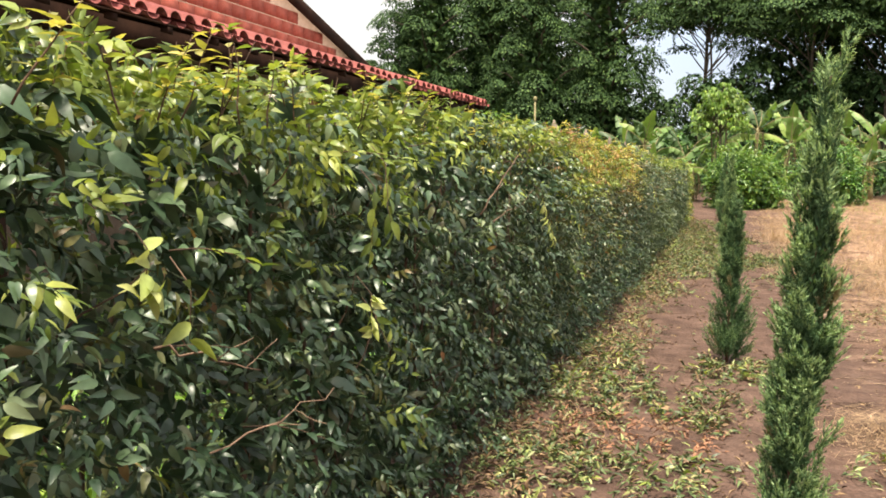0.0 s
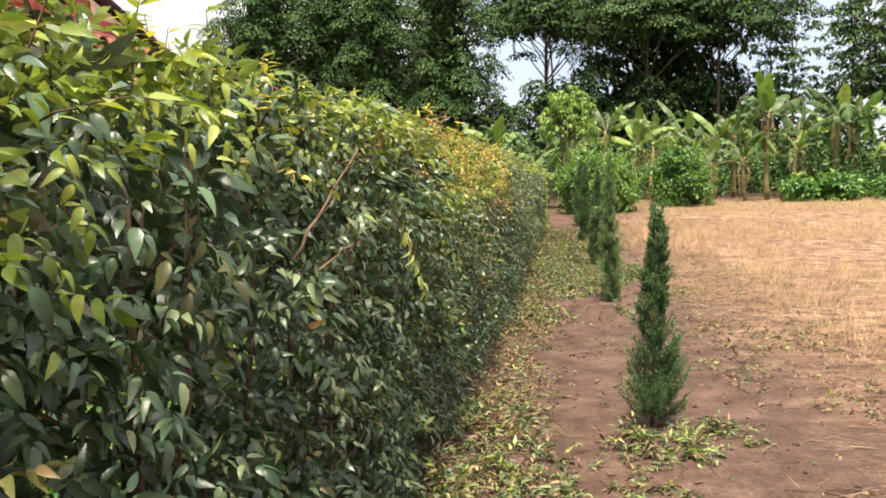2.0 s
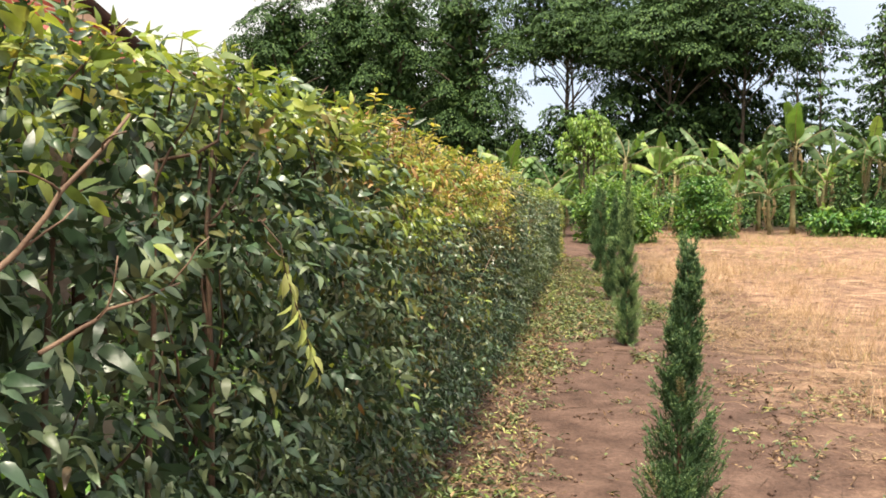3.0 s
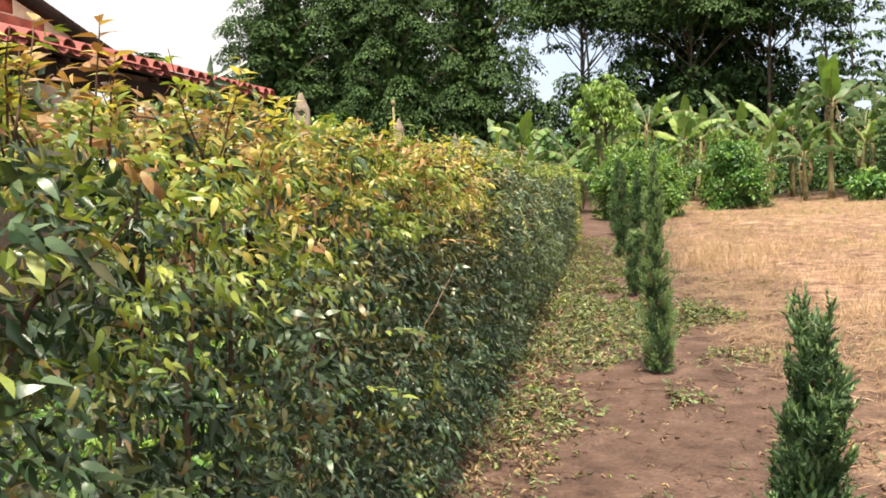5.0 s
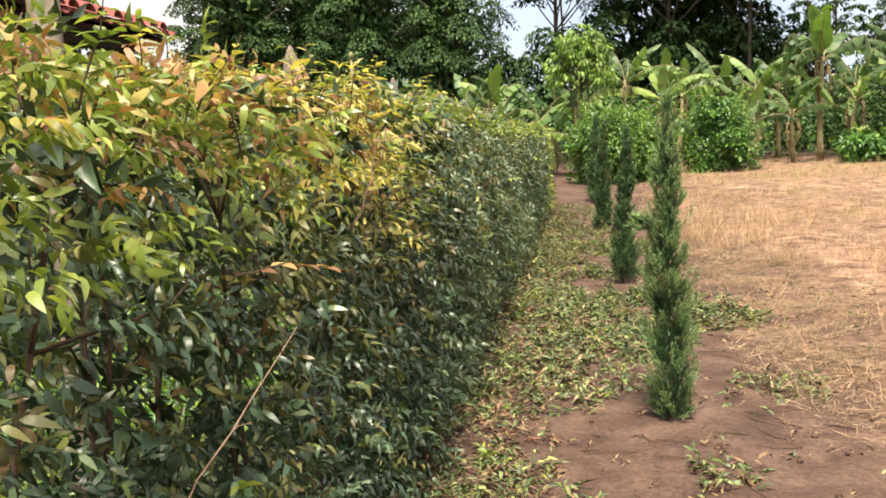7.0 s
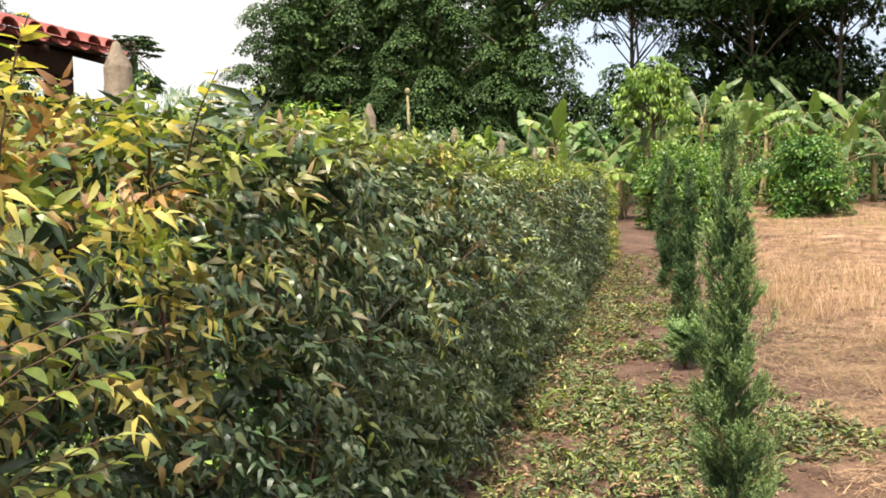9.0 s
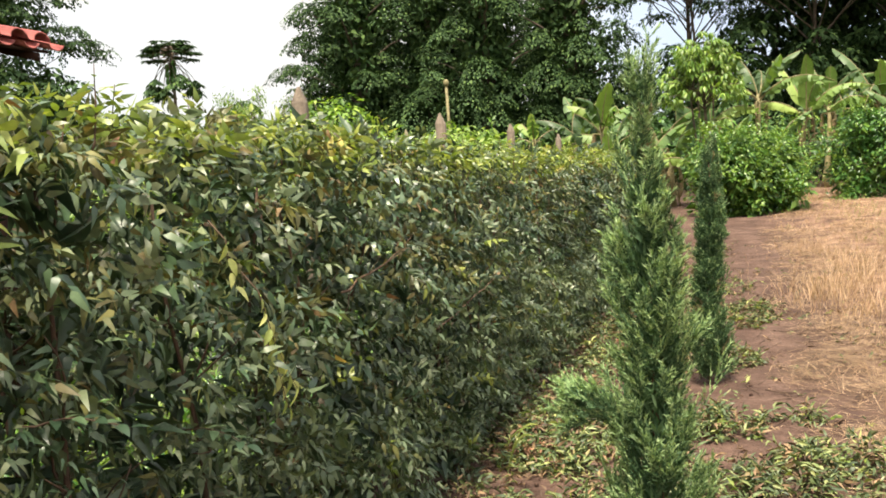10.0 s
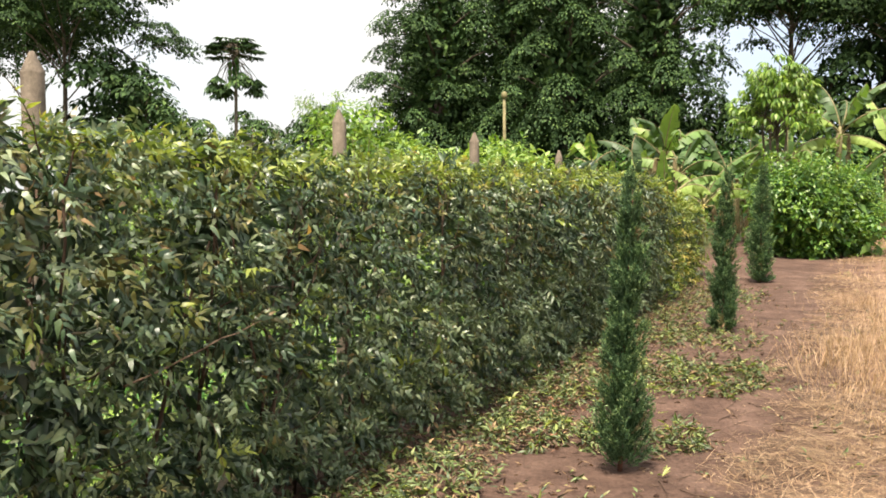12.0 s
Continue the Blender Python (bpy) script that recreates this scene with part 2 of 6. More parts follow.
PALE_LEAF = leaf_material("wilted_pale_leaf", [(0, (0.3, 0.36, 0.1)), (1, (0.5, 0.5, 0.2))], rough=0.5, translucent=0.35)
OLIVE_LEAF = leaf_material("olive_hedge_leaf", [(0, (0.05, 0.045, 0.019)), (0.5, (0.105, 0.112, 0.036)), (0.85, (0.17, 0.16, 0.052)), (1, (0.19, 0.115, 0.06))], rough=0.42, translucent=0.2, spec=0.35)
GREY_LEAF = leaf_material("grey_green_hedge_leaf", [(0, (0.062, 0.09, 0.05)), (0.6, (0.108, 0.146, 0.076)), (1, (0.19, 0.22, 0.12))], rough=0.4, translucent=0.25, spec=0.45)
HEDGE_MATS = [DARK_LEAF, LIME_LEAF, YELLOW_LEAF, ORANGE_LEAF, PALE_LEAF, OLIVE_LEAF, GREY_LEAF]
CYPRESS_LEAF = leaf_material("cypress_scale_leaf", [(0, (0.032, 0.064, 0.034)), (0.5, (0.07, 0.128, 0.064)), (1, (0.15, 0.235, 0.115))], rough=0.6, translucent=0.3, patch=11, spec=0.15)
CYPRESS_TIP = leaf_material("cypress_new_growth", [(0, (0.16, 0.25, 0.11)), (0.6, (0.28, 0.39, 0.18)), (1, (0.42, 0.52, 0.27))], rough=0.6, translucent=0.3, patch=11, spec=0.15)
CYPRESS_DRY = leaf_material("cypress_dry_spray", [(0, (0.12, 0.13, 0.06)), (1, (0.28, 0.22, 0.12))], rough=0.7, translucent=0.2, patch=6, spec=0.2)
TREE_LEAF = leaf_material("forest_leaf", [(0, (0.018, 0.038, 0.014)), (0.55, (0.036, 0.07, 0.024)), (0.85, (0.062, 0.108, 0.034)), (1, (0.1, 0.155, 0.046))], rough=0.6, translucent=0.05, patch=0.5, spec=0.1)
BRIGHT_TREE_LEAF = leaf_material("fresh_tree_leaf", [(0, (0.06, 0.13, 0.02)), (0.5, (0.13, 0.23, 0.035)), (1, (0.28, 0.38, 0.07))], rough=0.42, translucent=0.35, patch=1.2)
CITRUS_LEAF = leaf_material("citrus_leaf", [(0, (0.025, 0.075, 0.018)), (0.55, (0.06, 0.16, 0.03)), (1, (0.17, 0.29, 0.05))], rough=0.35, translucent=0.25, patch=1.2)
FRESH_CITRUS_LEAF = leaf_material("fresh_citrus_leaf", [(0, (0.03, 0.085, 0.018)), (0.55, (0.085, 0.18, 0.03)), (1, (0.22, 0.33, 0.06))], rough=0.4, translucent=0.3, patch=1.5)
BANANA_LEAF = leaf_material("banana_leaf", [(0, (0.045, 0.085, 0.028)), (0.55, (0.09, 0.165, 0.044)), (0.82, (0.18, 0.285, 0.07)), (1, (0.3, 0.4, 0.1))], rough=0.5, translucent=0.32, patch=2.5, single=True)
BANANA_YOUNG = leaf_material("young_banana_leaf", [(0, (0.1, 0.17, 0.04)), (0.5, (0.17, 0.26, 0.055)), (1, (0.3, 0.4, 0.09))], rough=0.4, translucent=0.35, patch=2.5, single=True)
BANANA_DRY = leaf_material("dry_banana_leaf", [(0, (0.12, 0.085, 0.05)), (1, (0.3, 0.22, 0.12))], rough=0.8, translucent=0.2, patch=2, single=True)
LITTER_LEAF = leaf_material("clipped_leaf", [(0, (0.036, 0.056, 0.022)), (0.4, (0.072, 0.105, 0.034)), (0.7, (0.13, 0.17, 0.055)), (0.93, (0.25, 0.265, 0.1)), (1, (0.2, 0.12, 0.06))], rough=0.5, translucent=0.1, patch=2.5)
LITTER_BROWN = leaf_material("fallen_brown_leaf", [(0, (0.06, 0.036, 0.023)), (0.5, (0.135, 0.08, 0.045)), (1, (0.28, 0.18, 0.092))], rough=0.7, translucent=0.05, patch=2.5)
LITTER_RED = leaf_material("fallen_rust_leaf", [(0, (0.13, 0.058, 0.034)), (1, (0.29, 0.135, 0.07))], rough=0.7, translucent=0.05, patch=2.5)
STRAW = leaf_material("dry_straw", [(0, (0.27, 0.165, 0.1)), (0.5, (0.4, 0.262, 0.165)), (1, (0.56, 0.41, 0.28))], rough=0.7, translucent=0.2, patch=0.5, spec=0.2)
GARDEN_LEAF = leaf_material("lime_garden_leaf", [(0, (0.1, 0.18, 0.04)), (0.5, (0.2, 0.3, 0.07)), (1, (0.34, 0.43, 0.13))], rough=0.45, translucent=0.35, patch=1.2)
GREEN_GRASS = leaf_material("green_grass", [(0, (0.1, 0.16, 0.03)), (1, (0.28, 0.32, 0.08))], rough=0.6, translucent=0.3, patch=0.8)
BARK = rough_material("grey_brown_bark", (0.05, 0.038, 0.028), (0.16, 0.125, 0.095), 6, 0.9, 0.6, 0.02)
TWIG = rough_material("reddish_twig", (0.04, 0.024, 0.017), (0.11, 0.068, 0.045), 20, 0.8, 0.3, 0.004)
CUT_BRANCH = rough_material("weathered_branch", (0.09, 0.052, 0.036), (0.25, 0.165, 0.115), 20, 0.8, 0.3, 0.004)
RED_BARK = rough_material("red_cypress_bark", (0.08, 0.035, 0.024), (0.18, 0.085, 0.055), 25, 0.8, 0.4, 0.004)
BANANA_STEM = rough_material("banana_stem", (0.1, 0.085, 0.04), (0.3, 0.26, 0.13), 5, 0.6, 0.3, 0.01)
CONCRETE = rough_material("weathered_concrete", (0.11, 0.088, 0.068), (0.215, 0.172, 0.135), 9, 0.92, 0.5, 0.006)
BRICK = rough_material("red_clay_brick", (0.36, 0.085, 0.058), (0.5, 0.15, 0.105), 3, 0.85, 0.4, 0.006, 40)
MORTAR = rough_material("grey_mortar", (0.3, 0.2, 0.16), (0.42, 0.3, 0.24), 8, 0.95, 0.4, 0.006)
CLAY_TILE = rough_material("clay_roof_tile", (0.19, 0.05, 0.046), (0.35, 0.112, 0.1), 4, 0.8, 0.4, 0.006, 35)
DARK_WOOD = rough_material("dark_stained_wood", (0.016, 0.008, 0.006), (0.045, 0.022, 0.015), 5, 0.85, 0.3, 0.004, 60, 0.0, 0.08)


def ground_material():
    m, nodes, links, bsdf, out = base_material("bare_soil_and_dry_field")
    tc = nodes.new("ShaderNodeTexCoord")
    sep = nodes.new("ShaderNodeSeparateXYZ")
    links.new(tc.outputs["Object"], sep.inputs[0])
    big = noise_node(nodes, links, 0.55, 5, 0.6)
    mid = noise_node(nodes, links, 3.5, 5, 0.6)
    fine = noise_node(nodes, links, 38, 4, 0.65)
    soil = ramp_node(nodes, [(0.28, (0.05, 0.029, 0.022)), (0.5, (0.094, 0.056, 0.043)), (0.72, (0.148, 0.092, 0.071))])
    links.new(mid.outputs["Fac"], soil.inputs["Fac"])
    straw = ramp_node(nodes, [(0.34, (0.1, 0.057, 0.042)), (0.5, (0.2, 0.118, 0.08)), (0.66, (0.34, 0.22, 0.145))])
    links.new(mid.outputs["Fac"], straw.inputs["Fac"])
    edge = math_node(nodes, links, 'MULTIPLY_ADD', big.outputs["Fac"], 3.4)
    links.new(sep.outputs["X"], edge.node.inputs[2])
    mask = nodes.new("ShaderNodeMapRange")
    mask.inputs["From Min"].default_value = 2.5
    mask.inputs["From Max"].default_value = 3.9
    links.new(edge, mask.inputs["Value"])
    col = mix_color(nodes, links, mask.outputs["Result"], soil.outputs["Color"], straw.outputs["Color"])
    lawn = nodes.new("ShaderNodeMapRange")
    lawn.inputs["From Min"].default_value = -1.5
    lawn.inputs["From Max"].default_value = -1.9
    links.new(sep.outputs["X"], lawn.inputs["Value"])
    weeds = ramp_node(nodes, [(0.35, (0.032, 0.038, 0.016)), (0.65, (0.075, 0.088, 0.028))])
    links.new(mid.outputs["Fac"], weeds.inputs["Fac"])
    col = mix_color(nodes, links, lawn.outputs["Result"], col, weeds.outputs["Color"])
    # from y 38 to 43 the ground turns an even dark brown
    far_brown = nodes.new("ShaderNodeMapRange")
    far_brown.inputs["From Min"].default_value = 38
    far_brown.inputs["From Max"].default_value = 43
    links.new(sep.outputs["Y"], far_brown.inputs["Value"])
    col = mix_color(nodes, links, far_brown.outputs["Result"], col, (0.05, 0.036, 0.022))
    stretch = nodes.new("ShaderNodeMapping")
    stretch.inputs["Scale"].default_value = (0.9, 4.5, 1.0)
    links.new(tc.outputs["Object"], stretch.inputs["Vector"])
    streak = nodes.new("ShaderNodeTexNoise")
    streak.inputs["Scale"].default_value = 2.2
    streak.inputs["Detail"].default_value = 6
    streak.inputs["Roughness"].default_value = 0.7
    links.new(stretch.outputs["Vector"], streak.inputs["Vector"])
    band = nodes.new("ShaderNodeMapRange")
    band.inputs["From Min"].default_value = 0.35
    band.inputs["From Max"].default_value = 0.65
    band.inputs["To Min"].default_value = 0.55
    band.inputs["To Max"].default_value = 1.45
    links.new(streak.outputs["Fac"], band.inputs["Value"])
    col = mix_color(nodes, links, mask.outputs["Result"], col, mix_color(nodes, links, 1.0, col, band.outputs["Result"], 'MULTIPLY'))
    grain = math_node(nodes, links, 'MULTIPLY_ADD', fine.outputs["Fac"], 1.7)
    grain.node.inputs[2].default_value = 0.15
    col = mix_color(nodes, links, 1.0, col, grain, 'MULTIPLY')
    links.new(col, bsdf.inputs["Base Color"])
    bsdf.inputs["Roughness"].default_value = 0.95
    bsdf.inputs["Specular IOR Level"].default_value = 0.2
    bump = nodes.new("ShaderNodeBump")
    bump.inputs["Strength"].default_value = 0.9
    bump.inputs["Distance"].default_value = 0.035
    links.new(fine.outputs["Fac"], bump.inputs["Height"])
    links.new(bump.outputs["Normal"], bsdf.inputs["Normal"])
    return m


SOIL = ground_material()


# ---- ground ----
def ground_z(x, y):
    x, y = np.asarray(x, float), np.asarray(y, float)
    rise = 0.021 * np.maximum(0, y - 21) * step(21, 30, y)
    rise = np.minimum(rise, 1.2)
    near = step(60, 20, np.hypot(x, y - 15))
    lumps = 0.02 * wave(x, y, 5, 1.6) + 0.009 * wave(x, y, 8, 7.0)
    field = 0.05 * step(0.9, 2.2, x) * (1 + 0.5 * wave(x, y, 11, 1.2))
    return rise + near * (lumps + field)


def axis(knots):
    out = []
    for lo, hi, gap in knots:
        out += list(np.arange(lo, hi, gap))
    return np.array(out + [knots[-1][1]])


gx = axis([(-900, -100, 100), (-100, -20, 10), (-20, -3, 1.0), (-3, 4, 0.14), (4, 14, 0.5), (14, 60, 4), (60, 900, 105)])
gy = axis([(-500, -20, 60), (-20, -1, 1.0), (-1, 24, 0.14), (24, 46, 0.5), (46, 120, 4), (120, 1500, 115)])
GX, GY = np.meshgrid(gx, gy, indexing="ij")
b = Builder()
i = np.arange(len(gx) - 1)[:, None] * len(gy)
j = np.arange(len(gy) - 1)[None]
b.add(np.stack([GX, GY, ground_z(GX, GY)], -1), [np.stack([i + j, i + len(gy) + j, i + len(gy) + j + 1, i + j + 1], -1).reshape(-1, 4)])
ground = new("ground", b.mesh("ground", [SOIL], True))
tagged(ground, "bare brown soil path running into a dry straw field", "ground", "", "structure")


# ---- hedge ----
def hedge_top(y):
    return np.interp(y, [-4, 1.6, 2.7, 3.5, 4.25, 5.2, 6.7, 7.7, 9.6, 11, 11.6, 12.9, 13.4, 14, 14.6, 16, 18, 22, 23.8, 24.4, 28],
                     [1.66, 1.65, 1.65, 1.685, 1.655, 1.68, 1.69, 1.655, 1.645, 1.64, 1.665, 1.675, 1.66, 1.64, 1.61, 1.595, 1.6, 1.61, 1.6, 1.42, 1.15])


def hedge_face(y, z):
    return -1.07 + 0.06 * wave(y, z, 21, 2.4) + 0.045 * wave(y, z, 22, 7) + 0.025 * wave(y, z, 23, 17) - 0.07 * np.clip((0.45 - z) / 0.45, 0, 1) ** 2 + 0.05 * np.clip((0.6 - z) / 0.6, 0, 1) * wave(y, z * 0, 24, 4) - 0.10 * np.clip((z - 1.35) / 0.3, 0, 1) ** 2


def hedge_shrub(y0, width, count, fine, seed):
    rng = np.random.default_rng(seed)
    yellow_zone = step(5.8, 7.2, y0) * step(11.9, 11.0, y0)
    end_zone = step(23.6, 24.4, y0)
    label = "dark green clipped hedge shrub with lime new growth on top"
    if yellow_zone > 0.4:
        label = "loose hedge shrub with yellow and orange leaves on top"
    elif end_zone > 0.5:
        label = "low yellow-green shrub at the end of the hedge"
    elif y0 > 12:
        label = "dense dark green clipped hedge shrub along the path"
    root = thing("hedge_shrub", (-1.42, y0, 0), label, "hedge", "shrubs of the clipped hedge")
    # stems
    for k in range(3):
        sb = Builder()
        foot = np.array([rng.uniform(-0.12, 0.12), (k - 1) * width / 3 + rng.uniform(-0.06, 0.06), -0.03])
        path = stroll(rng, foot, (rng.uniform(-0.1, 0.25), rng.uniform(-0.2, 0.2), 1), hedge_top(y0) - 0.12, 9, 0.09, 0.08)
        path[:, 0] = np.clip(path[:, 0], -0.25, 0.2 + 0.02 * rng.uniform())
        tube(sb, path, np.linspace(0.011, 0.004, len(path)), 6)
        for _ in range(7):
            s = path[rng.integers(2, len(path))]
            twig = stroll(rng, s, (rng.uniform(-0.3, 1.0), rng.uniform(-0.8, 0.8), rng.uniform(0.2, 1.0)), rng.uniform(0.2, 0.45), 5, 0.14, 0.04)
            twig[:, 0] = np.minimum(twig[:, 0], 0.3)
            twig[:, 2] = np.minimum(twig[:, 2], float(hedge_top(y0)) - 0.04)
            tube(sb, twig, np.linspace(0.0042, 0.0014, len(twig)), 5)
        part("stem", sb.mesh("stem", [TWIG], True), root)
    # leaf mass: sprays of alternate leaves on short twigs
    per = 8
    n = count // per
    back = -1.8
    y = y0 + rng.uniform(-width / 2 - 0.05, width / 2 + 0.05, n)
    top = hedge_top(y) + 0.03 * wave(y, y * 0, 31, 5) + 0.025 * rng.normal(0, 1, n)
    zone = rng.uniform(0, 1, n)
    near_end = max(float(step(6.2, 4.8, y0)), 0.2 * float(yellow_zone))
    zone = np.where((zone < 0.2 * near_end) & (rng.uniform(0, 1, n) < 0.7), 0.95, zone)
    front, on_top, on_back = zone < 0.52, (zone >= 0.52) & (zone < 0.67), (zone >= 0.67) & (zone < 0.77)
    inside = zone >= 0.77
    z = rng.uniform(0.01, 1, n) * top
    tufts = wave(y, z, 41, 9) + 0.6 * wave(y, z, 42, 19)
    x = hedge_face(y, z) - 0.03 - np.minimum(rng.exponential(0.075 + 0.05 * step(6.5, 5, y), n), 0.35) - 0.16 * np.clip(-tufts, 0, 1.3)
    out = np.tile([1.0, 0, 0.1], (n, 1))
    out[on_top], out[on_back] = (0.15, 0, 1), (-1, 0, 0.1)
    z = np.where(on_top, top - 0.06 - rng.exponential(0.05, n), z)
    x = np.where(on_top, rng.uniform(back, -1.1, n), x)
    x = np.where(on_back, back + rng.exponential(0.06, n), x)
    x = np.where(inside, rng.uniform(back + 0.08, -1.25, n), x)
    hole = front & (tufts < -0.5 + 0.2 * near_end) & (rng.uniform(0, 1, n) < 0.6 + 0.1 * near_end)
    thin = step(12.6, 13.4, y) * step(16.4, 15.4, y) * step(1.15, 0.85, z)
    keep = (rng.uniform(0, 1, n) > np.where(on_back, 0.5, 0.12 * thin)) & ~hole
    twig_dir = unit(out * 0.75 + rng.normal(0, 0.5, (n, 3)) + np.array([0, 0, 0.1]))
    twig_dir[on_top] = unit(twig_dir[on_top] + (0, 0, 0.4))
    flatter = step(13.0, 11.5, y)[:, None]
    face = rng.normal(0, 0.55, (n, 3)) + out * (0.45 - 0.2 * flatter) + np.array([0, 0, 0.5]) + flatter * (0, 0, 0.25)
    face = unit(face - twig_dir * (face * twig_dir).sum(1, keepdims=True))
    side = np.cross(twig_dir, face)
    twig_len = rng.uniform(0.07, 0.15, n)
    # leaf tones by height and stretch of the hedge
    high = step(0.2 + 0.18 * step(7, 5, y) + 0.16 * step(4, 3, y), 0.02, top - z)
    r = rng.uniform(0, 1, n)
    green_stretch = step(6.8, 5.8, y)
    late = step(9.2, 10.3, y)
    fresh_patch = step(7.0, 7.4, y) * step(8.9, 8.4, y) * step(1.26, 1.42, z) * 0.6
    p_lime = 0.015 + high * ((0.7 + 0.22 * step(4.2, 3.2, y)) * green_stretch + (0.45 + 0.25 * step(11.8, 12.6, y) + 0.2 * step(14, 16, y)) * (1 - green_stretch)) + 0.55 * end_zone + (0.66 - 0.1 * late) * yellow_zone * step(11.8, 11.0, y) * step(1.08 + 0.12 * late, 1.38, z) + 0.5 * fresh_patch
    patch = np.clip(0.65 + 0.5 * wave(y, z, 77, 2.5), 0, 1)
    p_yellow = yellow_zone * step(11.6, 10.9, y) * step(1.3 - 0.22 * late, 1.48 - 0.12 * late, z) * (0.16 + 0.55 * late) * np.maximum(patch, 0.6 * late) + 0.3 * fresh_patch + 0.03 * high + end_zone * 0.12
    p_orange = yellow_zone * step(1.28, 1.52, z) * (0.34 + 0.2 * late) * (1.25 - patch) * step(12.2, 9.5, y) + 0.22 * yellow_zone * step(1.5, 1.62, z) * step(9.6, 8.8, y) + 0.05 * fresh_patch
    mat = np.zeros(n, int)
    mat[r < p_lime + p_yellow + p_orange] = 1
    mat[r < p_yellow + p_orange] = 2
    mat[r < p_orange] = 3
    mat[(mat == 0) & (rng.uniform(0, 1, n) < 0.05 + (0.22 * step(0.3, 0.7, z) + (0.32 + 0.16 * late) * step(0.95, 1.3, z)) * yellow_zone + (0.16 * step(8, 10, y) + 0.1 * step(10, 11.5, y) * step(14.4, 13.0, y)) * step(0.9, 1.35, z))] = 5
    # past y 12 the paler share colours in light on the top and foot
    mat[(mat == 0) & (rng.uniform(0, 1, n) < 0.04 + 0.3 * step(3.8, 4.6, y) * step(7.4, 6.4, y) * step(1.4, 1.2, z) + (0.5 + 0.25 * high + 0.45 * step(1.0, 0.6, z)) * step(11.2, 12.4, y))] = 6
    mat[inside] = 0
    t = np.linspace(0.1, 1, per)[None] + rng.normal(0, 0.05, (n, per))
    flip = np.where(np.arange(per) % 2, 1.0, -1.0)[None] * np.where(np.arange(per) == per - 1, 0.15, 1)[None]
    sag = np.array([0, 0, -1.0]) * (0.35 * t ** 2 * twig_len[:, None])[..., None]
    origin = np.stack([x + 1.42, y - y0, z], -1)
    base = origin[:, None] + twig_dir[:, None] * (t * twig_len[:, None])[..., None] + sag
    along = twig_dir[:, None] * (0.35 + 0.4 * t)[..., None] + side[:, None] * flip[..., None] * 0.8 + rng.normal(0, 0.25, (n, per, 3)) + np.array([0, 0, -0.22])
    normal = face[:, None] + rng.normal(0, 0.3, (n, per, 3))
    size = (rng.uniform(0.028, 0.054, n) * (1 - 0.15 * yellow_zone - 0.14 * near_end - 0.08 * step(3.4, 4.2, y0) * step(6.9, 6.2, y0) - 0.1 * step(11.5, 13.0, y0) - 0.14 * step(6.3, 7.0, y0) * step(9.6, 8.8, y0)))[:, None] * rng.uniform(0.75, 1.2, (n, per)) * np.where(inside, 1.8 + 0.35 * float(step(10.5, 12.0, y0)), 1.0)[:, None] * (1.0 if fine else 1.4)
    aspect = rng.uniform(0.34, 0.5, (n, per)) - 0.05 * float(step(5.5, 7.0, y0) * step(13.0, 11.5, y0))
    stray = rng.uniform(0, 1, (n, per))
    mats = np.where(stray < 0.0015, 3, np.where(stray < 0.009, 1, mat[:, None]))
    fb = Builder()
    pick = (rng.uniform(0, 1, n) < 0.03) if y0 > 4.2 else (front & (x > hedge_face(y, z) - 0.13)) | (on_top & (rng.uniform(0, 1, n) < 0.3))
    for some, grade in ((keep & pick, "round"), (keep & ~pick & front, "oval" if y0 < 9.8 else "medium"), (keep & ~pick & on_top, "medium"), (keep & ~pick & inside, "oval" if y0 < 5 else False), (keep & ~pick & on_back, False)) if fine else ((keep & ~inside & ~on_back, "medium" if y0 < 19 else False), (keep & (inside | on_back), False)):
        leaves(fb, base[some].reshape(-1, 3), along[some].reshape(-1, 3), normal[some].reshape(-1, 3), size[some].ravel(), (size * aspect)[some].ravel(), mats[some].ravel(), 0.26, 0.68, grade)
    # young shoots standing above the cut
    shoots = int(16 * green_stretch.mean() + 15 * yellow_zone + 5) if fine else 6
    tb = Builder()
    for _ in range(shoots):
        sy = rng.uniform(-width / 2, width / 2)
        sx = rng.uniform(-0.3, 0.34)
        h = (rng.uniform(0.04, 0.12) + rng.uniform(0, 0.1) * max(float(green_stretch.mean()), yellow_zone)) * (0.4 if 4.2 < y0 < 6.2 or 8.6 < y0 < 10.9 else 0.6 if y0 < 8.7 else 1.0)
        foot = (sx, sy, float(hedge_top(y0 + sy)) - 0.12)
        path = stroll(rng, foot, (rng.uniform(-0.3, 0.4), rng.uniform(-0.35, 0.35), 1), h + 0.12, 5, 0.1)
        tube(tb, path, np.linspace(0.003, 0.0012, len(path)), 4)
        k = int(rng.integers(9, 15))
        t = np.sort(rng.uniform(0.3, 1, k)) * (len(path) - 1)
        lo = np.minimum(t.astype(int), len(path) - 2)
        p = path[lo] + (path[lo + 1] - path[lo]) * (t - lo)[:, None]
        ang = np.arange(k) * 2.4 + rng.uniform(0, 6)
        d = np.stack([np.cos(ang), np.sin(ang), rng.uniform(0.1, 0.9, k)], -1)
        tone = rng.choice([1, 1, 1, 2] if yellow_zone < 0.3 else [1, 2, 2, 3] if y0 < 8.6 else [1, 2, 2, 2])
        ln = rng.uniform(0.032, 0.052, k)
        leaves(fb, p, d, np.tile([0, 0, 1.0], (k, 1)) + rng.normal(0, 0.2, (k, 3)), ln, ln * 0.42, tone if y0 < 12 else 1, 0.25, 0.35, True)
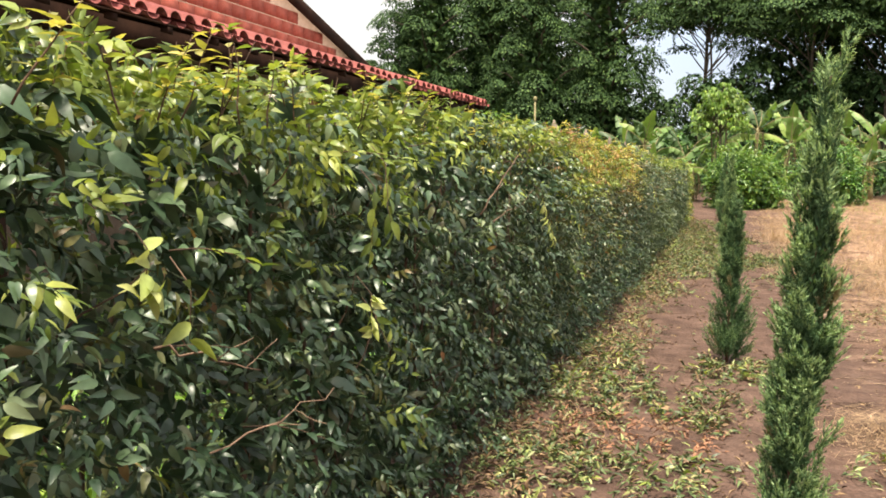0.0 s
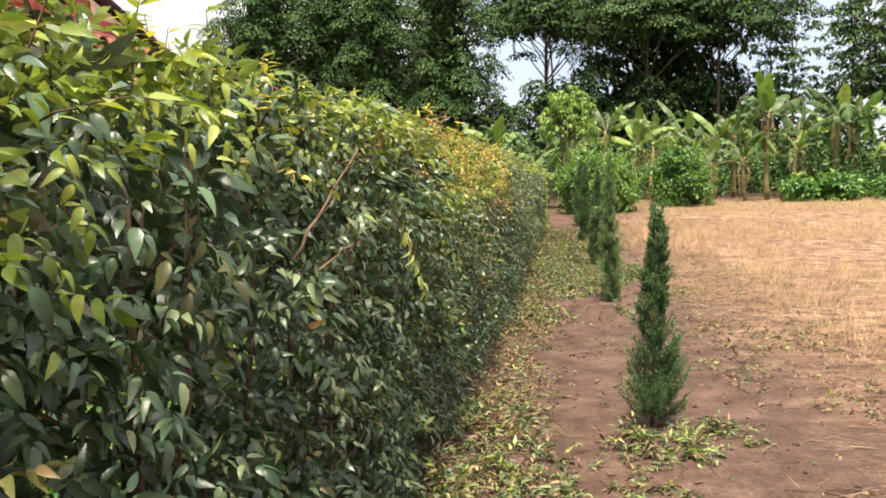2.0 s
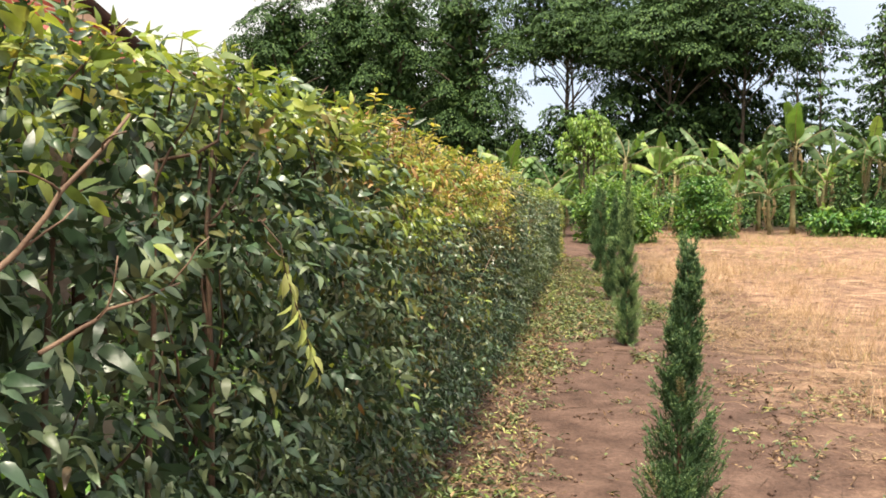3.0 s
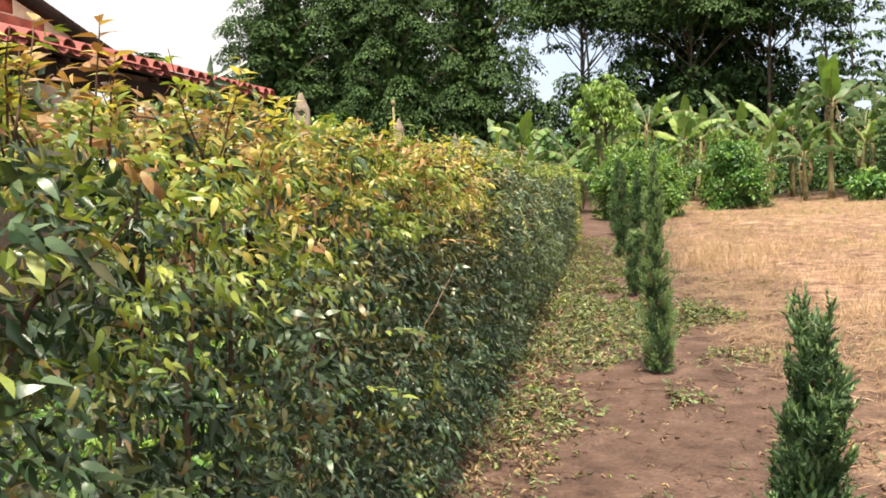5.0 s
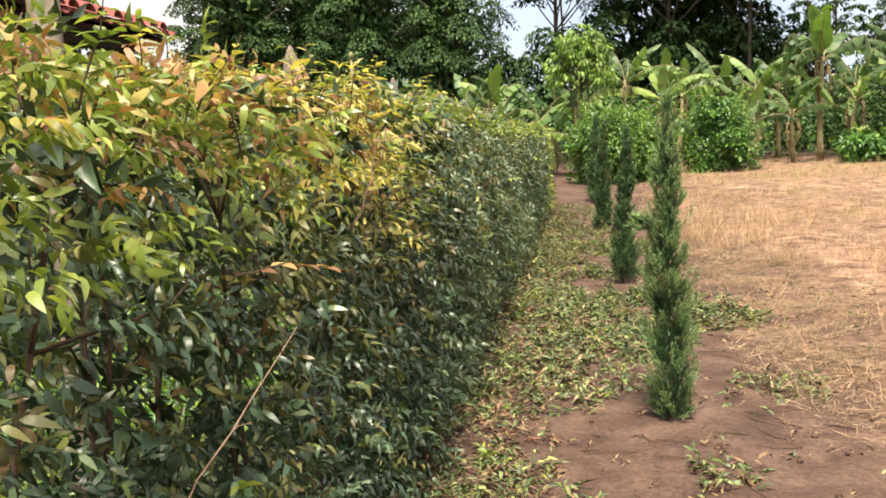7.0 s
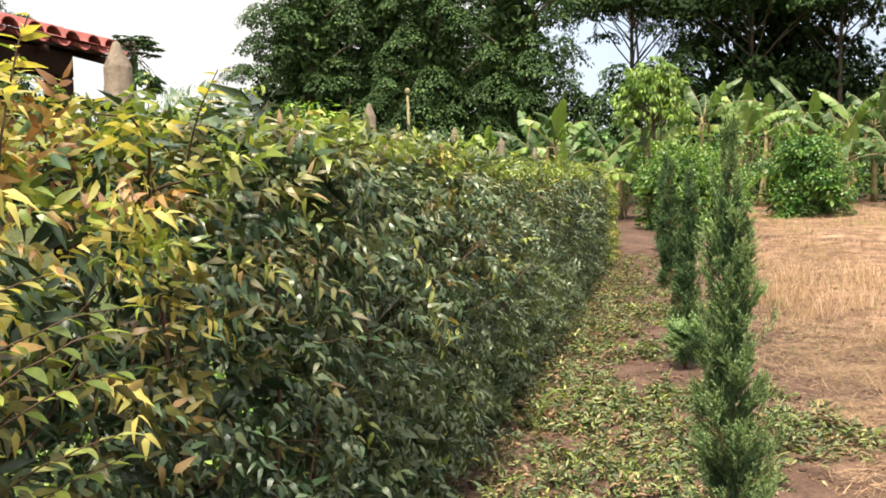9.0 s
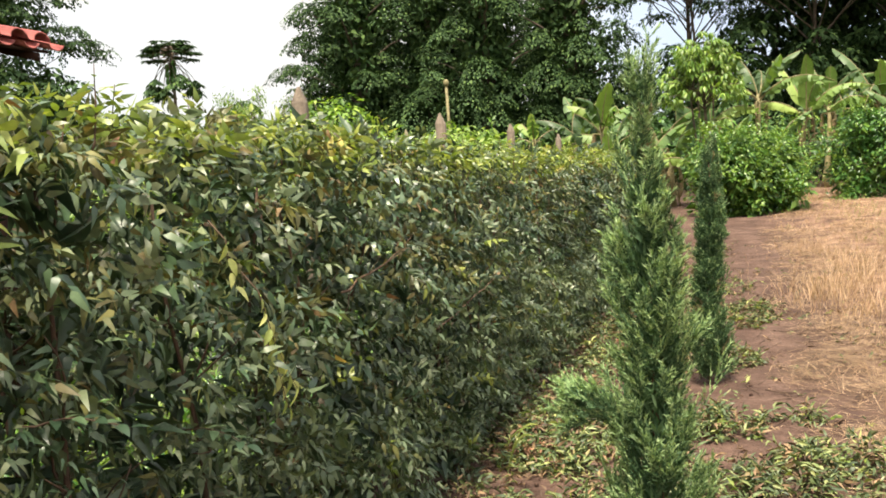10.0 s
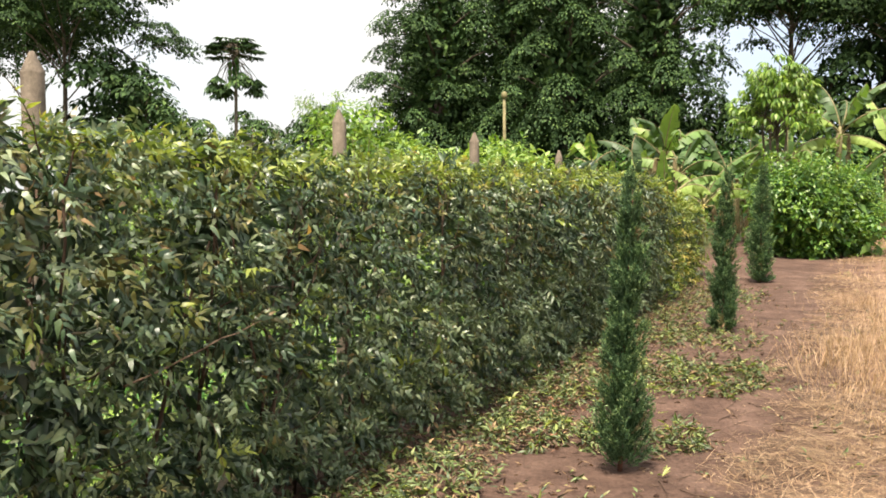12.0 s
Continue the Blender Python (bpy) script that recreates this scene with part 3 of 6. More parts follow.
    part("foliage", fb.mesh("foliage", HEDGE_MATS, True), root, "", "stuff")
    part("shoot", tb.mesh("shoot", [TWIG], True), root, "thin upright new shoots", "stuff")
    return root


hedge_roots = []
y = -2.6
k = 0
while y < 27.6:
    near = y < 19.0
    w = 0.75 if near else 0.85
    hedge_roots.append((y, hedge_shrub(y, w, (2000 if y < 0.4 else 8200 if y < 6 else 9400 if y < 9.5 else 8200 if y < 12 else 8600 if y < 16 else 6000) if near else 3900, near, 100 + k)))
    y += w
    k += 1


def nearest_shrub(y):
    return min(hedge_roots, key=lambda r: abs(r[0] - y))[1]


def hanging_sprig(y, z, count, length, tone, seed, x=-0.99, bushy=False):
    """A wilted cluster of leaves hanging out of the hedge."""
    rng = np.random.default_rng(seed)
    root = nearest_shrub(y)
    fb = Builder()
    o = np.array([x, y, z]) - np.array(root.location)
    drop = 0.11 if bushy else 0.016 * count + 0.06
    path = np.concatenate([[o + (-0.14, 0.02, 0.1)], [o + (-0.05, 0.01, 0.1)], stroll(rng, o + (0, 0, 0.05), (0.1, rng.normal(0, 0.1), -1), drop, 6, 0.1)])
    tube(fb, path[1:], np.linspace(0.0017, 0.0009, len(path) - 1), 5, 1)
    t = np.linspace(0.3, 1, count) * (len(path) - 1.01)
    lo = t.astype(int)
    p = path[lo] + (path[lo + 1] - path[lo]) * (t - lo)[:, None]
    sign = np.where(np.arange(count) % 2, 1, -1)
    d = np.stack([rng.normal(0.15, 0.25, count), sign * rng.uniform(0.15, 0.6, count), rng.uniform(-1.1, -0.6, count)], -1)
    if bushy:
        d = rng.normal(0, 0.75, (count, 3)) + (0.6, 0, -0.15)
    ln = rng.uniform(0.75, 1.15, count) * length
    leaves(fb, p, d, np.tile([1.0, 0, 0.2], (count, 1)) + rng.normal(0, 0.5, (count, 3)), ln, ln * 0.44, 0, 0.4, 0.3, "round")
    part("hanging_sprig", fb.mesh("hanging_sprig", [tone, TWIG]), root, "wilted pale leaves hanging from a twig")


for y, z, c, ln, tone, s in [(5.06, 1.25, 14, 0.05, PALE_LEAF, 1), (5.11, 1.2, 7, 0.05, PALE_LEAF, 2), (1.55, 1.24, 4, 0.075, PALE_LEAF, 3), (1.68, 1.16, 4, 0.06, LIME_LEAF, 4),
                             (2.6, 1.02, 7, 0.05, PALE_LEAF, 5), (2.64, 0.95, 5, 0.05, LIME_LEAF, 6),
                             (2.7, 1.4, 9, 0.065, LIME_LEAF, 9), (2.62, 1.33, 8, 0.065, LIME_LEAF, 10), (12.58, 1.16, 13, 0.05, PALE_LEAF, 11), (12.62, 1.0, 6, 0.055, PALE_LEAF, 12),
                             (12.45, 1.3, 4, 0.05, PALE_LEAF, 13), (13.85, 1.06, 6, 0.05, LIME_LEAF, 14), (16.5, 0.62, 8, 0.06, LIME_LEAF, 15), (14.6, 0.55, 6, 0.05, LIME_LEAF, 16), (8.9, 0.75, 5, 0.06, LIME_LEAF, 17)]:
    hanging_sprig(y, z, c + (7 if s in (3, 5) else 0), ln, tone, s, bushy=s in (3, 4, 5, 6))


def lime_spray(y, z, turn, rise, length, count, tone, seed):
    """A fresh twig that arches out of the hedge with leaves set alternately along it."""
    rng = np.random.default_rng(seed)
    root = nearest_shrub(y)
    fb = Builder()
    o = np.array([-1.12, y, z]) - np.array(root.location)
    t = np.linspace(0, 1, 9)
    way = np.array([math.cos(turn), math.sin(turn), 0.0])
    path = o + np.outer(t * length, way) + np.outer(length * (rise * t - 0.35 * t ** 2), (0, 0, 1)) + rng.normal(0, 0.002, (9, 3))
    tube(fb, path, np.linspace(0.0022, 0.0009, 9), 5, 1)
    q = np.linspace(0.3, 1, count) * 7.99
    lo = q.astype(int)
    p = path[lo] + (path[lo + 1] - path[lo]) * (q - lo)[:, None]
    side = np.array([-way[1], way[0], 0.0])
    sign = np.where(np.arange(count) % 2, 1.0, -1.0)[:, None]
    sign[-1] = 0.1
    d = way * 0.75 + side * sign * 0.8 + rng.normal(0, 0.12, (count, 3)) + (0, 0, 0.12)
    ln = rng.uniform(0.036, 0.052, count)
    leaves(fb, p, d, np.tile([0.1, 0, 1.0], (count, 1)) + rng.normal(0, 0.18, (count, 3)), ln, ln * 0.46, 0, 0.2, 0.35, "round")
    part("spray", fb.mesh("spray", [tone, TWIG], True), root, "fresh lime-green leafy spray arching outwards")


for k, (y, z, turn, rise, length, count, tone) in enumerate([
        (10.5, 1.22, 0.55, 0.80, 0.26, 9, LIME_LEAF), (10.44, 1.14, 0.5, 1.00, 0.27, 9, LIME_LEAF), (10.6, 1.14, 0.7, 0.75, 0.22, 8, LIME_LEAF), (10.58, 1.04, 0.6, 0.85, 0.2, 7, PALE_LEAF),
        (10.6, 0.99, 0.4, 0.95, 0.2, 7, LIME_LEAF), (10.4, 1.28, 0.7, 0.80, 0.24, 9, YELLOW_LEAF), (8.1, 0.86, -0.3, 0.4, 0.22, 9, LIME_LEAF), (8.35, 0.98, -0.2, 0.5, 0.2, 8, LIME_LEAF),
        (1.8, 1.26, 0.2, 0.2, 0.2, 8, LIME_LEAF), (2.5, 1.46, 0.3, 0.35, 0.24, 9, LIME_LEAF), (3.2, 1.5, -0.1, 0.4, 0.22, 9, LIME_LEAF), (1.75, 1.06, 0.5, 0.25, 0.2, 7, DARK_LEAF),
        (2.1, 0.8, 0.4, 0.15, 0.22, 8, DARK_LEAF), (11.9, 1.05, 0.3, 0.3, 0.2, 8, DARK_LEAF), (12.4, 0.9, -0.2, 0.25, 0.2, 8, DARK_LEAF), (9.4, 1.2, 0.2, 0.4, 0.22, 8, ORANGE_LEAF)]):
    lime_spray(y, z, turn, rise, length, count, tone, 340 + k)


def bare_branch(a, c, radius, seed):
    """A cut branch that shows on the hedge's face."""
    rng = np.random.default_rng(seed)
    root = nearest_shrub(a[1])
    a, c = np.array(a) - np.array(root.location), np.array(c) - np.array(root.location)
    t = np.linspace(0, 1, 9)[:, None]
    path = a + (c - a) * t + rng.normal(0, 0.006, (9, 3))
    sb = Builder()
    tube(sb, path, np.linspace(radius, radius * 0.45, 9), 6)
    for k in (3, 5, 7):
        tw = stroll(rng, path[k], (0.3, rng.uniform(-1, 1), rng.uniform(-0.1, 0.9)), 0.1, 4, 0.15)
        tube(sb, tw, np.linspace(radius * 0.4, 0.0012, len(tw)), 5)
    part("branch", sb.mesh("branch", [CUT_BRANCH], True), root, "bare reddish-brown branch")


for k, (a, c, r) in enumerate([((-1.12, 4.27, 1.22), (-1.0, 4.46, 1.5), 0.005), ((-1.1, 4.42, 1.19), (-0.99, 4.62, 1.26), 0.0035), ((-1.1, 8.65, 0.75), (-0.99, 9.44, 1.1), 0.0026),
                               ((-1.08, 1.7, 1.08), (-0.97, 1.9, 1.0), 0.003), ((-1.08, 1.9, 0.8), (-0.97, 2.3, 0.86), 0.0025),
                               ((-1.1, 13.3, 1.1), (-0.98, 13.7, 1.22), 0.004), ((-1.1, 14.3, 0.8), (-0.98, 14.9, 0.95), 0.004), ((-1.1, 10.3, 1.2), (-1.0, 10.4, 1.5), 0.004)]):
    bare_branch(a, c, r, 300 + k)


# ---- young cypresses along the path ----
def cypress(x, y, h, radius, belly, lean, seed, low=0.03, taper=0.78, spur=False, detail=1.0, fresh=0.4):
    """Ascending plumes round a thin trunk; each plume is a spray of sprays of fine scale leaves."""
    rng = np.random.default_rng(seed)
    root = thing("cypress", (x, y, float(ground_z(x, y))), "slender young cypress with feathery green foliage in bare soil", "tree", "young cypresses beside the path")
    tb = Builder()
    t = np.linspace(0, 1, 10)
    axis_pts = np.stack([lean[0] * t ** 1.3 + 0.006 * np.sin(t * 9), lean[1] * t ** 1.3 + 0.006 * np.cos(t * 7), -0.03 + (h * 0.95 + 0.03) * t], -1)
    tube(tb, axis_pts, np.linspace(0.014, 0.003, 10), 7)
    part("trunk", tb.mesh("trunk", [RED_BARK], True), root, "thin reddish-brown trunk")
    n = int(215 * h)
    tufts = int(30 * h)
    tuft_u, tuft_a = low + (0.97 - low) * (np.arange(tufts) + rng.uniform(0, 1, tufts)) / tufts, np.arange(tufts) * 2.4 + rng.normal(0, 0.5, tufts)
    pick = np.minimum((rng.beta(1.0, 1.22, n) * tufts).astype(int), tufts - 1)
    u = np.clip(tuft_u[pick] + rng.normal(0, 0.022, n), low, 0.97)
    prof = np.interp(u, [0, low, belly, 0.5, 0.75, 0.92, 1.0], [0.7, 0.85, 1.0, taper, taper * 0.68, taper * 0.42, 0.12])
    ang = tuft_a[pick] + rng.normal(0, 0.5, n)
    lumps = rng.uniform(0.74, 1.12, tufts)[pick]
    reach = radius * prof * lumps * rng.uniform(0.6, 1.08, n)
    ln = np.clip(reach * rng.uniform(0.9, 1.5, n), 0.05, 0.26) + 0.03
    out = np.stack([np.cos(ang), np.sin(ang), np.zeros(n)], -1)
    ax = np.stack([np.interp(u, t, axis_pts[:, c]) for c in range(3)], -1)
    drop = np.minimum(ln * 0.75, ax[:, 2])
    start = ax + out * 0.012 - np.outer(drop * 0.8, (0, 0, 1))
    end = ax + out * reach[:, None] + rng.normal(0, 0.008, (n, 3)) + np.outer(ln * 0.25, (0, 0, 1))
    if spur:
        m = 11
        f = rng.uniform(0.1, 1, m)
        s0 = np.array([-0.04, -0.02, 0.95]) + np.outer(f, (-0.06, -0.03, 0.05)) + rng.normal(0, 0.01, (m, 3))
        start = np.concatenate([start, s0])
        end = np.concatenate([end, s0 + np.array([-0.06, -0.02, 0.04]) + rng.normal(0, 0.03, (m, 3))])
        u = np.concatenate([u, np.full(m, 0.5)])
        out = np.concatenate([out, np.tile([-0.9, -0.2, 0.3], (m, 1))])
        n += m
    # leading tips
    m = 16
    q = rng.uniform(0.8, 1.0, m)
    s0 = np.stack([np.interp(q, t, axis_pts[:, c]) for c in range(3)], -1)
    start = np.concatenate([start, s0])
    end = np.concatenate([end, s0 + np.stack([rng.normal(0, 0.022, m), rng.normal(0, 0.022, m), rng.uniform(0.06, 0.12, m)], -1)])
    u, out = np.concatenate([u, q]), np.concatenate([out, rng.normal(0, 1, (m, 3))])
    n += m
    line = end - start
    length = np.linalg.norm(line, axis=1)
    d = line / length[:, None]
    flat = unit(np.cross(d, out + rng.normal(0, 0.5, (n, 3))))
    third = np.cross(d, flat)
    subs = int(16 * detail ** 0.4)
    v = np.tile(np.linspace(0.12, 1.0, subs), (n, 1)) + rng.normal(0, 0.03, (n, subs))
    bow = np.outer(length * 0.12, np.ones(subs)) * np.sin(np.clip(v, 0, 1) * math.pi)
    foot = start[:, None] + line[:, None] * v[..., None] + out[:, None] * bow[..., None]
    turn = np.where(np.arange(subs) % 2, 1.0, -1.0)[None] + rng.normal(0, 0.3, (n, subs))
    tilt = rng.normal(0, 0.6, (n, subs))
    sd = unit(d[:, None] * 1.15 + flat[:, None] * (turn * 0.58)[..., None] + third[:, None] * (tilt * 0.5)[..., None] + np.array([0, 0, 0.3]))
    sl = (0.024 + 0.2 * length[:, None] * (1.1 - 0.75 * v)) * rng.uniform(0.7, 1.25, (n, subs))
    per = int(14 * detail ** 0.6)
    w = np.linspace(0.0, 0.95, per)
    base = foot[:, :, None] + sd[:, :, None] * (sl[..., None] * w)[..., None]
    k = n * subs * per
    sd3 = np.repeat(sd.reshape(-1, 3), per, axis=0)
    # scale leaves fork to both sides of each sprig, in the sprig's plane
    fork = np.where(np.arange(k) % 2, 1.0, -1.0)[:, None] * unit(np.cross(sd3, np.repeat(third, subs * per, axis=0)))
    bd = sd3 + fork * 0.55 + rng.normal(0, 0.22, (k, 3))
    bl = rng.uniform(0.009, 0.017, k) / detail ** 0.45
    tone = np.where((v > 0.75 - 0.5 * fresh)[..., None] & (rng.uniform(0, 1, (n, subs, per)) < fresh * (0.5 + 0.9 * w)), 2, 0)
    tone = np.where((rng.uniform(0, 1, n) < 0.025)[:, None, None], 1, tone).ravel()
    fb = Builder()
    base = base.reshape(-1, 3)
    base[:, 2] = np.maximum(base[:, 2], 0.02)
    leaves(fb, base, bd, rng.normal(0, 1, (k, 3)) + np.repeat(out, subs * per, axis=0) * 0.7, bl, 0.0044 / detail ** 0.8, tone, 0.0, 0.0, "needle")
    k = int(2600 * h * min(detail, 1.0))
    q = low + (0.9 - low) * rng.uniform(0, 1, k)
    a = rng.uniform(0, 2 * math.pi, k)
    o = np.stack([np.cos(a), np.sin(a), np.zeros(k)], -1)
    p = np.stack([np.interp(q, t, axis_pts[:, c]) for c in range(3)], -1) + o * (radius * rng.uniform(0.03, 0.5, k) * np.interp(q, [0, belly, 0.9], [0.8, 1.0, 0.3]))[:, None]
    leaves(fb, p, o * 0.5 + np.array([0, 0, 1.0]) + rng.normal(0, 0.3, (k, 3)), o + rng.normal(0, 0.4, (k, 3)), rng.uniform(0.02, 0.036, k) / min(detail, 1.0) ** 0.4, 0.008 / min(detail, 1.0) ** 0.5, 0, 0.3, 0.1, False)
    part("foliage", fb.mesh("foliage", [CYPRESS_LEAF, CYPRESS_DRY, CYPRESS_TIP]), root, "", "stuff")
    return root


cypress(0.14, 2.4, 1.76, 0.08, 0.3, (0.05, 0.0), 1, 0.03, 0.97, False, 1.35, 0.6)
cypress(0.02, 7.2, 1.24, 0.205, 0.24, (0.02, 0.0), 2, 0.07, 0.52, False, 0.9, 0.2)
cypress(0.02, 12.28, 1.66, 0.14, 0.2, (-0.02, 0.02), 3, 0.03, 0.88, True, 1.6, 0.68)
cypress(-0.03, 16.6, 1.52, 0.17, 0.2, (0.05, 0.0), 4, 0.05, 0.62, False, 0.6, 0.2)
cypress(-0.12, 21.6, 1.72, 0.17, 0.24, (0.03, 0.0), 5, 0.04, 0.72, False, 0.4, 0.15)
cypress(-0.15, 26.6, 1.85, 0.22, 0.28, (0.02, 0.0), 6, 0.03, 0.8, False, 0.2, 0.15)


# ---- fence posts behind the hedge ----
def fence_post(y, h, seed):
    rng = np.random.default_rng(seed)
    pb = Builder()
    w = 0.031
    rows = [(-0.1, w), (0.6, w), (h - 0.082, w), (h - 0.078, w * 0.97), (h - 0.006, 0.008), (h, 0.004)]
    co = []
    for z, r in rows:
        for sx, sy in ((-1, -1), (1, -1), (1, 1), (-1, 1)):
            co.append((sx * r + rng.normal(0, 0.0015), sy * r + rng.normal(0, 0.0015), z))
    faces = [[r * 4 + j, r * 4 + (j + 1) % 4, r * 4 + 4 + (j + 1) % 4, r * 4 + 4 + j] for r in range(len(rows) - 1) for j in range(4)]
    faces.append([(len(rows) - 1) * 4 + j for j in range(4)])
    pb.add(co, [faces])
    ob = new("fence_post", pb.mesh("fence_post", [CONCRETE]))
    ob.location = (-1.86, y, 0)
    ob.rotation_euler = (rng.normal(0, 0.012), rng.normal(0, 0.012), rng.normal(0, 0.05))
    tagged(ob, "weathered concrete fence post with a pointed top behind the hedge", "fence post", "concrete posts behind the hedge")


for k, (y, h) in enumerate([(10.06, 1.97), (12.13, 1.96), (14.66, 1.96), (16.97, 1.94), (19.2, 1.94), (21.6, 1.9)]):
    fence_post(y, h, 40 + k)


# ---- brick house with a tiled porch behind the hedge ----
def rake(y):
    """Height of the gable's edge along the wall."""
    return 3.66 + 0.25 * (15.85 - y) if y > 7.5 else 5.75 - 0.25 * (7.5 - y)


house = thing("house", (-7.0, 8.0, 0), "red clay brick house with a gable and clay tile roof", "house")
HX, HY = -7.0, 8.0
wb = Builder()
gable = [(-1.3, 0), (16.35, 0), (16.35, rake(16.35) - 0.14), (7.5, rake(7.5) - 0.14), (-1.3, rake(-1.3) - 0.14)]
co = [(0.0, y - HY, z) for y, z in gable] + [(-0.14, y - HY, z) for y, z in gable]
wb.add(co, [[[0, 1, 2, 3, 4]], [[9, 8, 7, 6, 5]], [[a, a + 5, (a + 1) % 5 + 5, (a + 1) % 5] for a in range(5)]])
gable_wall = part("gable_wall", wb.mesh("gable_wall", [MORTAR]), house, "red clay brick gable wall")
wb = Builder()
box(wb, (-6.0, 16.35 - HY - 0.14, 0), (-0.145, 16.35 - HY, 3.4), 0)
part("side_wall", wb.mesh("side_wall", [BRICK]), house)
for side in (0, 1):
    rb = Builder()
    y_lo, y_hi = (7.5, 17.25) if side == 0 else (-2.2, 7.5)
    z = [rake(y_lo), rake(y_hi)]
    for x0, x1, dz, th in ((-6.6, 0.06, -0.05, 0.05),):
        co = [(x0, y_lo - HY, z[0] + dz), (x1, y_lo - HY, z[0] + dz), (x1, y_hi - HY, z[1] + dz), (x0, y_hi - HY, z[1] + dz)]
        co += [(x, y, zz + th) for x, y, zz in co]
        rb.add(co, [[[3, 2, 1, 0], [4, 5, 6, 7], [0, 1, 5, 4], [1, 2, 6, 5], [2, 3, 7, 6], [3, 0, 4, 7]]])
    part("roof_slope", rb.mesh("roof_slope", [CLAY_TILE]), house, "clay tile roof slope")
    rb = Builder()
    co = [(0.065, y_lo - HY, z[0] - 0.2), (0.1, y_lo - HY, z[0] - 0.2), (0.1, y_hi - HY, z[1] - 0.2), (0.065, y_hi - HY, z[1] - 0.2)]
    co += [(x, y, zz + 0.21) for x, y, zz in co]
    rb.add(co, [[[3, 2, 1, 0], [4, 5, 6, 7], [0, 1, 5, 4], [1, 2, 6, 5], [2, 3, 7, 6], [3, 0, 4, 7]]])
    part("barge_board", rb.mesh("barge_board", [DARK_WOOD]), house, "dark wooden barge board")

porch = thing("porch", (-4.3, 8.0, 0), "open porch with clay tiles, dark beam and square wooden posts", "porch")
P_LO, P_HI = 2.0, 15.72
for y in (4.55, 7.2, 9.85, 12.5, 15.12):
    cb = Builder()
    box(cb, (-0.07, y - HY - 0.07, -0.05), (0.07, y - HY + 0.07, 2.29), 0, 0.01)
    part("post", cb.mesh("post", [DARK_WOOD]), porch, "dark square wooden post")
cb = Builder()
box(cb, (-0.06, P_LO - HY, 2.29), (0.06, 15.21 - HY, 2.47), 0, 0.008)
part("beam", cb.mesh("beam", [DARK_WOOD]), porch, "dark wooden eave beam")
# rafters and boarding
slope = 0.285
for y in np.arange(P_LO + 0.3, P_HI, 0.66):
    cb = Builder()
    co = []
    for x, z in ((0.13, 2.415), (-2.68, 2.415 + slope * 2.81)):
        co += [(x, y - HY - 0.03, z), (x, y - HY + 0.03, z), (x, y - HY + 0.03, z + 0.055), (x, y - HY - 0.03, z + 0.055)]
    cb.add(co, [[[0, 1, 2, 3], [7, 6, 5, 4], [0, 4, 5, 1], [1, 5, 6, 2], [2, 6, 7, 3], [3, 7, 4, 0]]])
    part("rafter", cb.mesh("rafter", [DARK_WOOD]), porch)
cb = Builder()
co = []
for z_off in (0.0, 0.02):
    for x, y in ((0.12, P_LO), (0.12, P_HI - 0.1), (-2.68, P_HI - 0.1), (-2.68, P_LO)):
        co.append((x, y - HY, 2.475 + z_off + slope * (0.12 - x)))
cb.add(co, [[[0, 3, 2, 1], [4, 5, 6, 7], [0, 1, 5, 4], [1, 2, 6, 5], [2, 3, 7, 6], [3, 0, 4, 7]]])
part("roof_boarding", cb.mesh("roof_boarding", [DARK_WOOD]), porch, "dark roof boarding")


def barrel_tile(length, r0, r1, up=True, th=0.014, seg=7):
    """One half-round clay tile; its lower end lies at the origin and it runs towards -x, rising."""
    tb = Builder()
    ang = np.linspace(0.05, math.pi - 0.05, seg)
    co = []
    for s, r in ((0.0, r0), (length, r1)):
        for rad in (r, r - th):
            for a in ang:
                z = math.sin(a) * rad * (0.8 if up else -0.6)
                co.append((-s, math.cos(a) * rad, z + s * slope))
    f = []
    for k in range(seg - 1):
        o0, i0, o1, i1 = k, seg + k, 2 * seg + k, 3 * seg + k
        f += [[o0, o0 + 1, o1 + 1, o1], [i0 + 1, i0, i1, i1 + 1], [o0 + 1, o0, i0, i0 + 1]]
    for e in (0, seg - 1):
        f.append([e, 2 * seg + e, 3 * seg + e, seg + e])
    tb.add(co, [f])
    return tb


cover = barrel_tile(0.46, 0.085, 0.068).mesh("roof_tile", [CLAY_TILE], True)
channel = barrel_tile(0.46, 0.075, 0.09, False).mesh("roof_tile", [CLAY_TILE], True)
rng = np.random.default_rng(9)
rest = Builder()
for k, y in enumerate(np.arange(P_LO + 0.1, P_HI - 0.05, 0.21)):
    for me, dy, dz in ((cover, 0.0, 0.065), (channel, 0.105, 0.055)):
        ob = part("roof_tile", me, porch)
        ob.location = (0.15 + rng.normal(0, 0.012), y + dy - HY, 2.475 + dz + rng.normal(0, 0.004))
        ob.rotation_euler = (0, 0, rng.normal(0, 0.02))
    for row in range(1, 7):
        one = barrel_tile(0.46, 0.085, 0.068)
        rest.add(one.v[0] + (0.15 - 0.4 * row, y - HY, 2.54 + 0.4 * row * slope), one.f)
part("upper_tiles", rest.mesh("upper_tiles", [CLAY_TILE], True), porch, "rows of clay barrel tiles", "stuff")


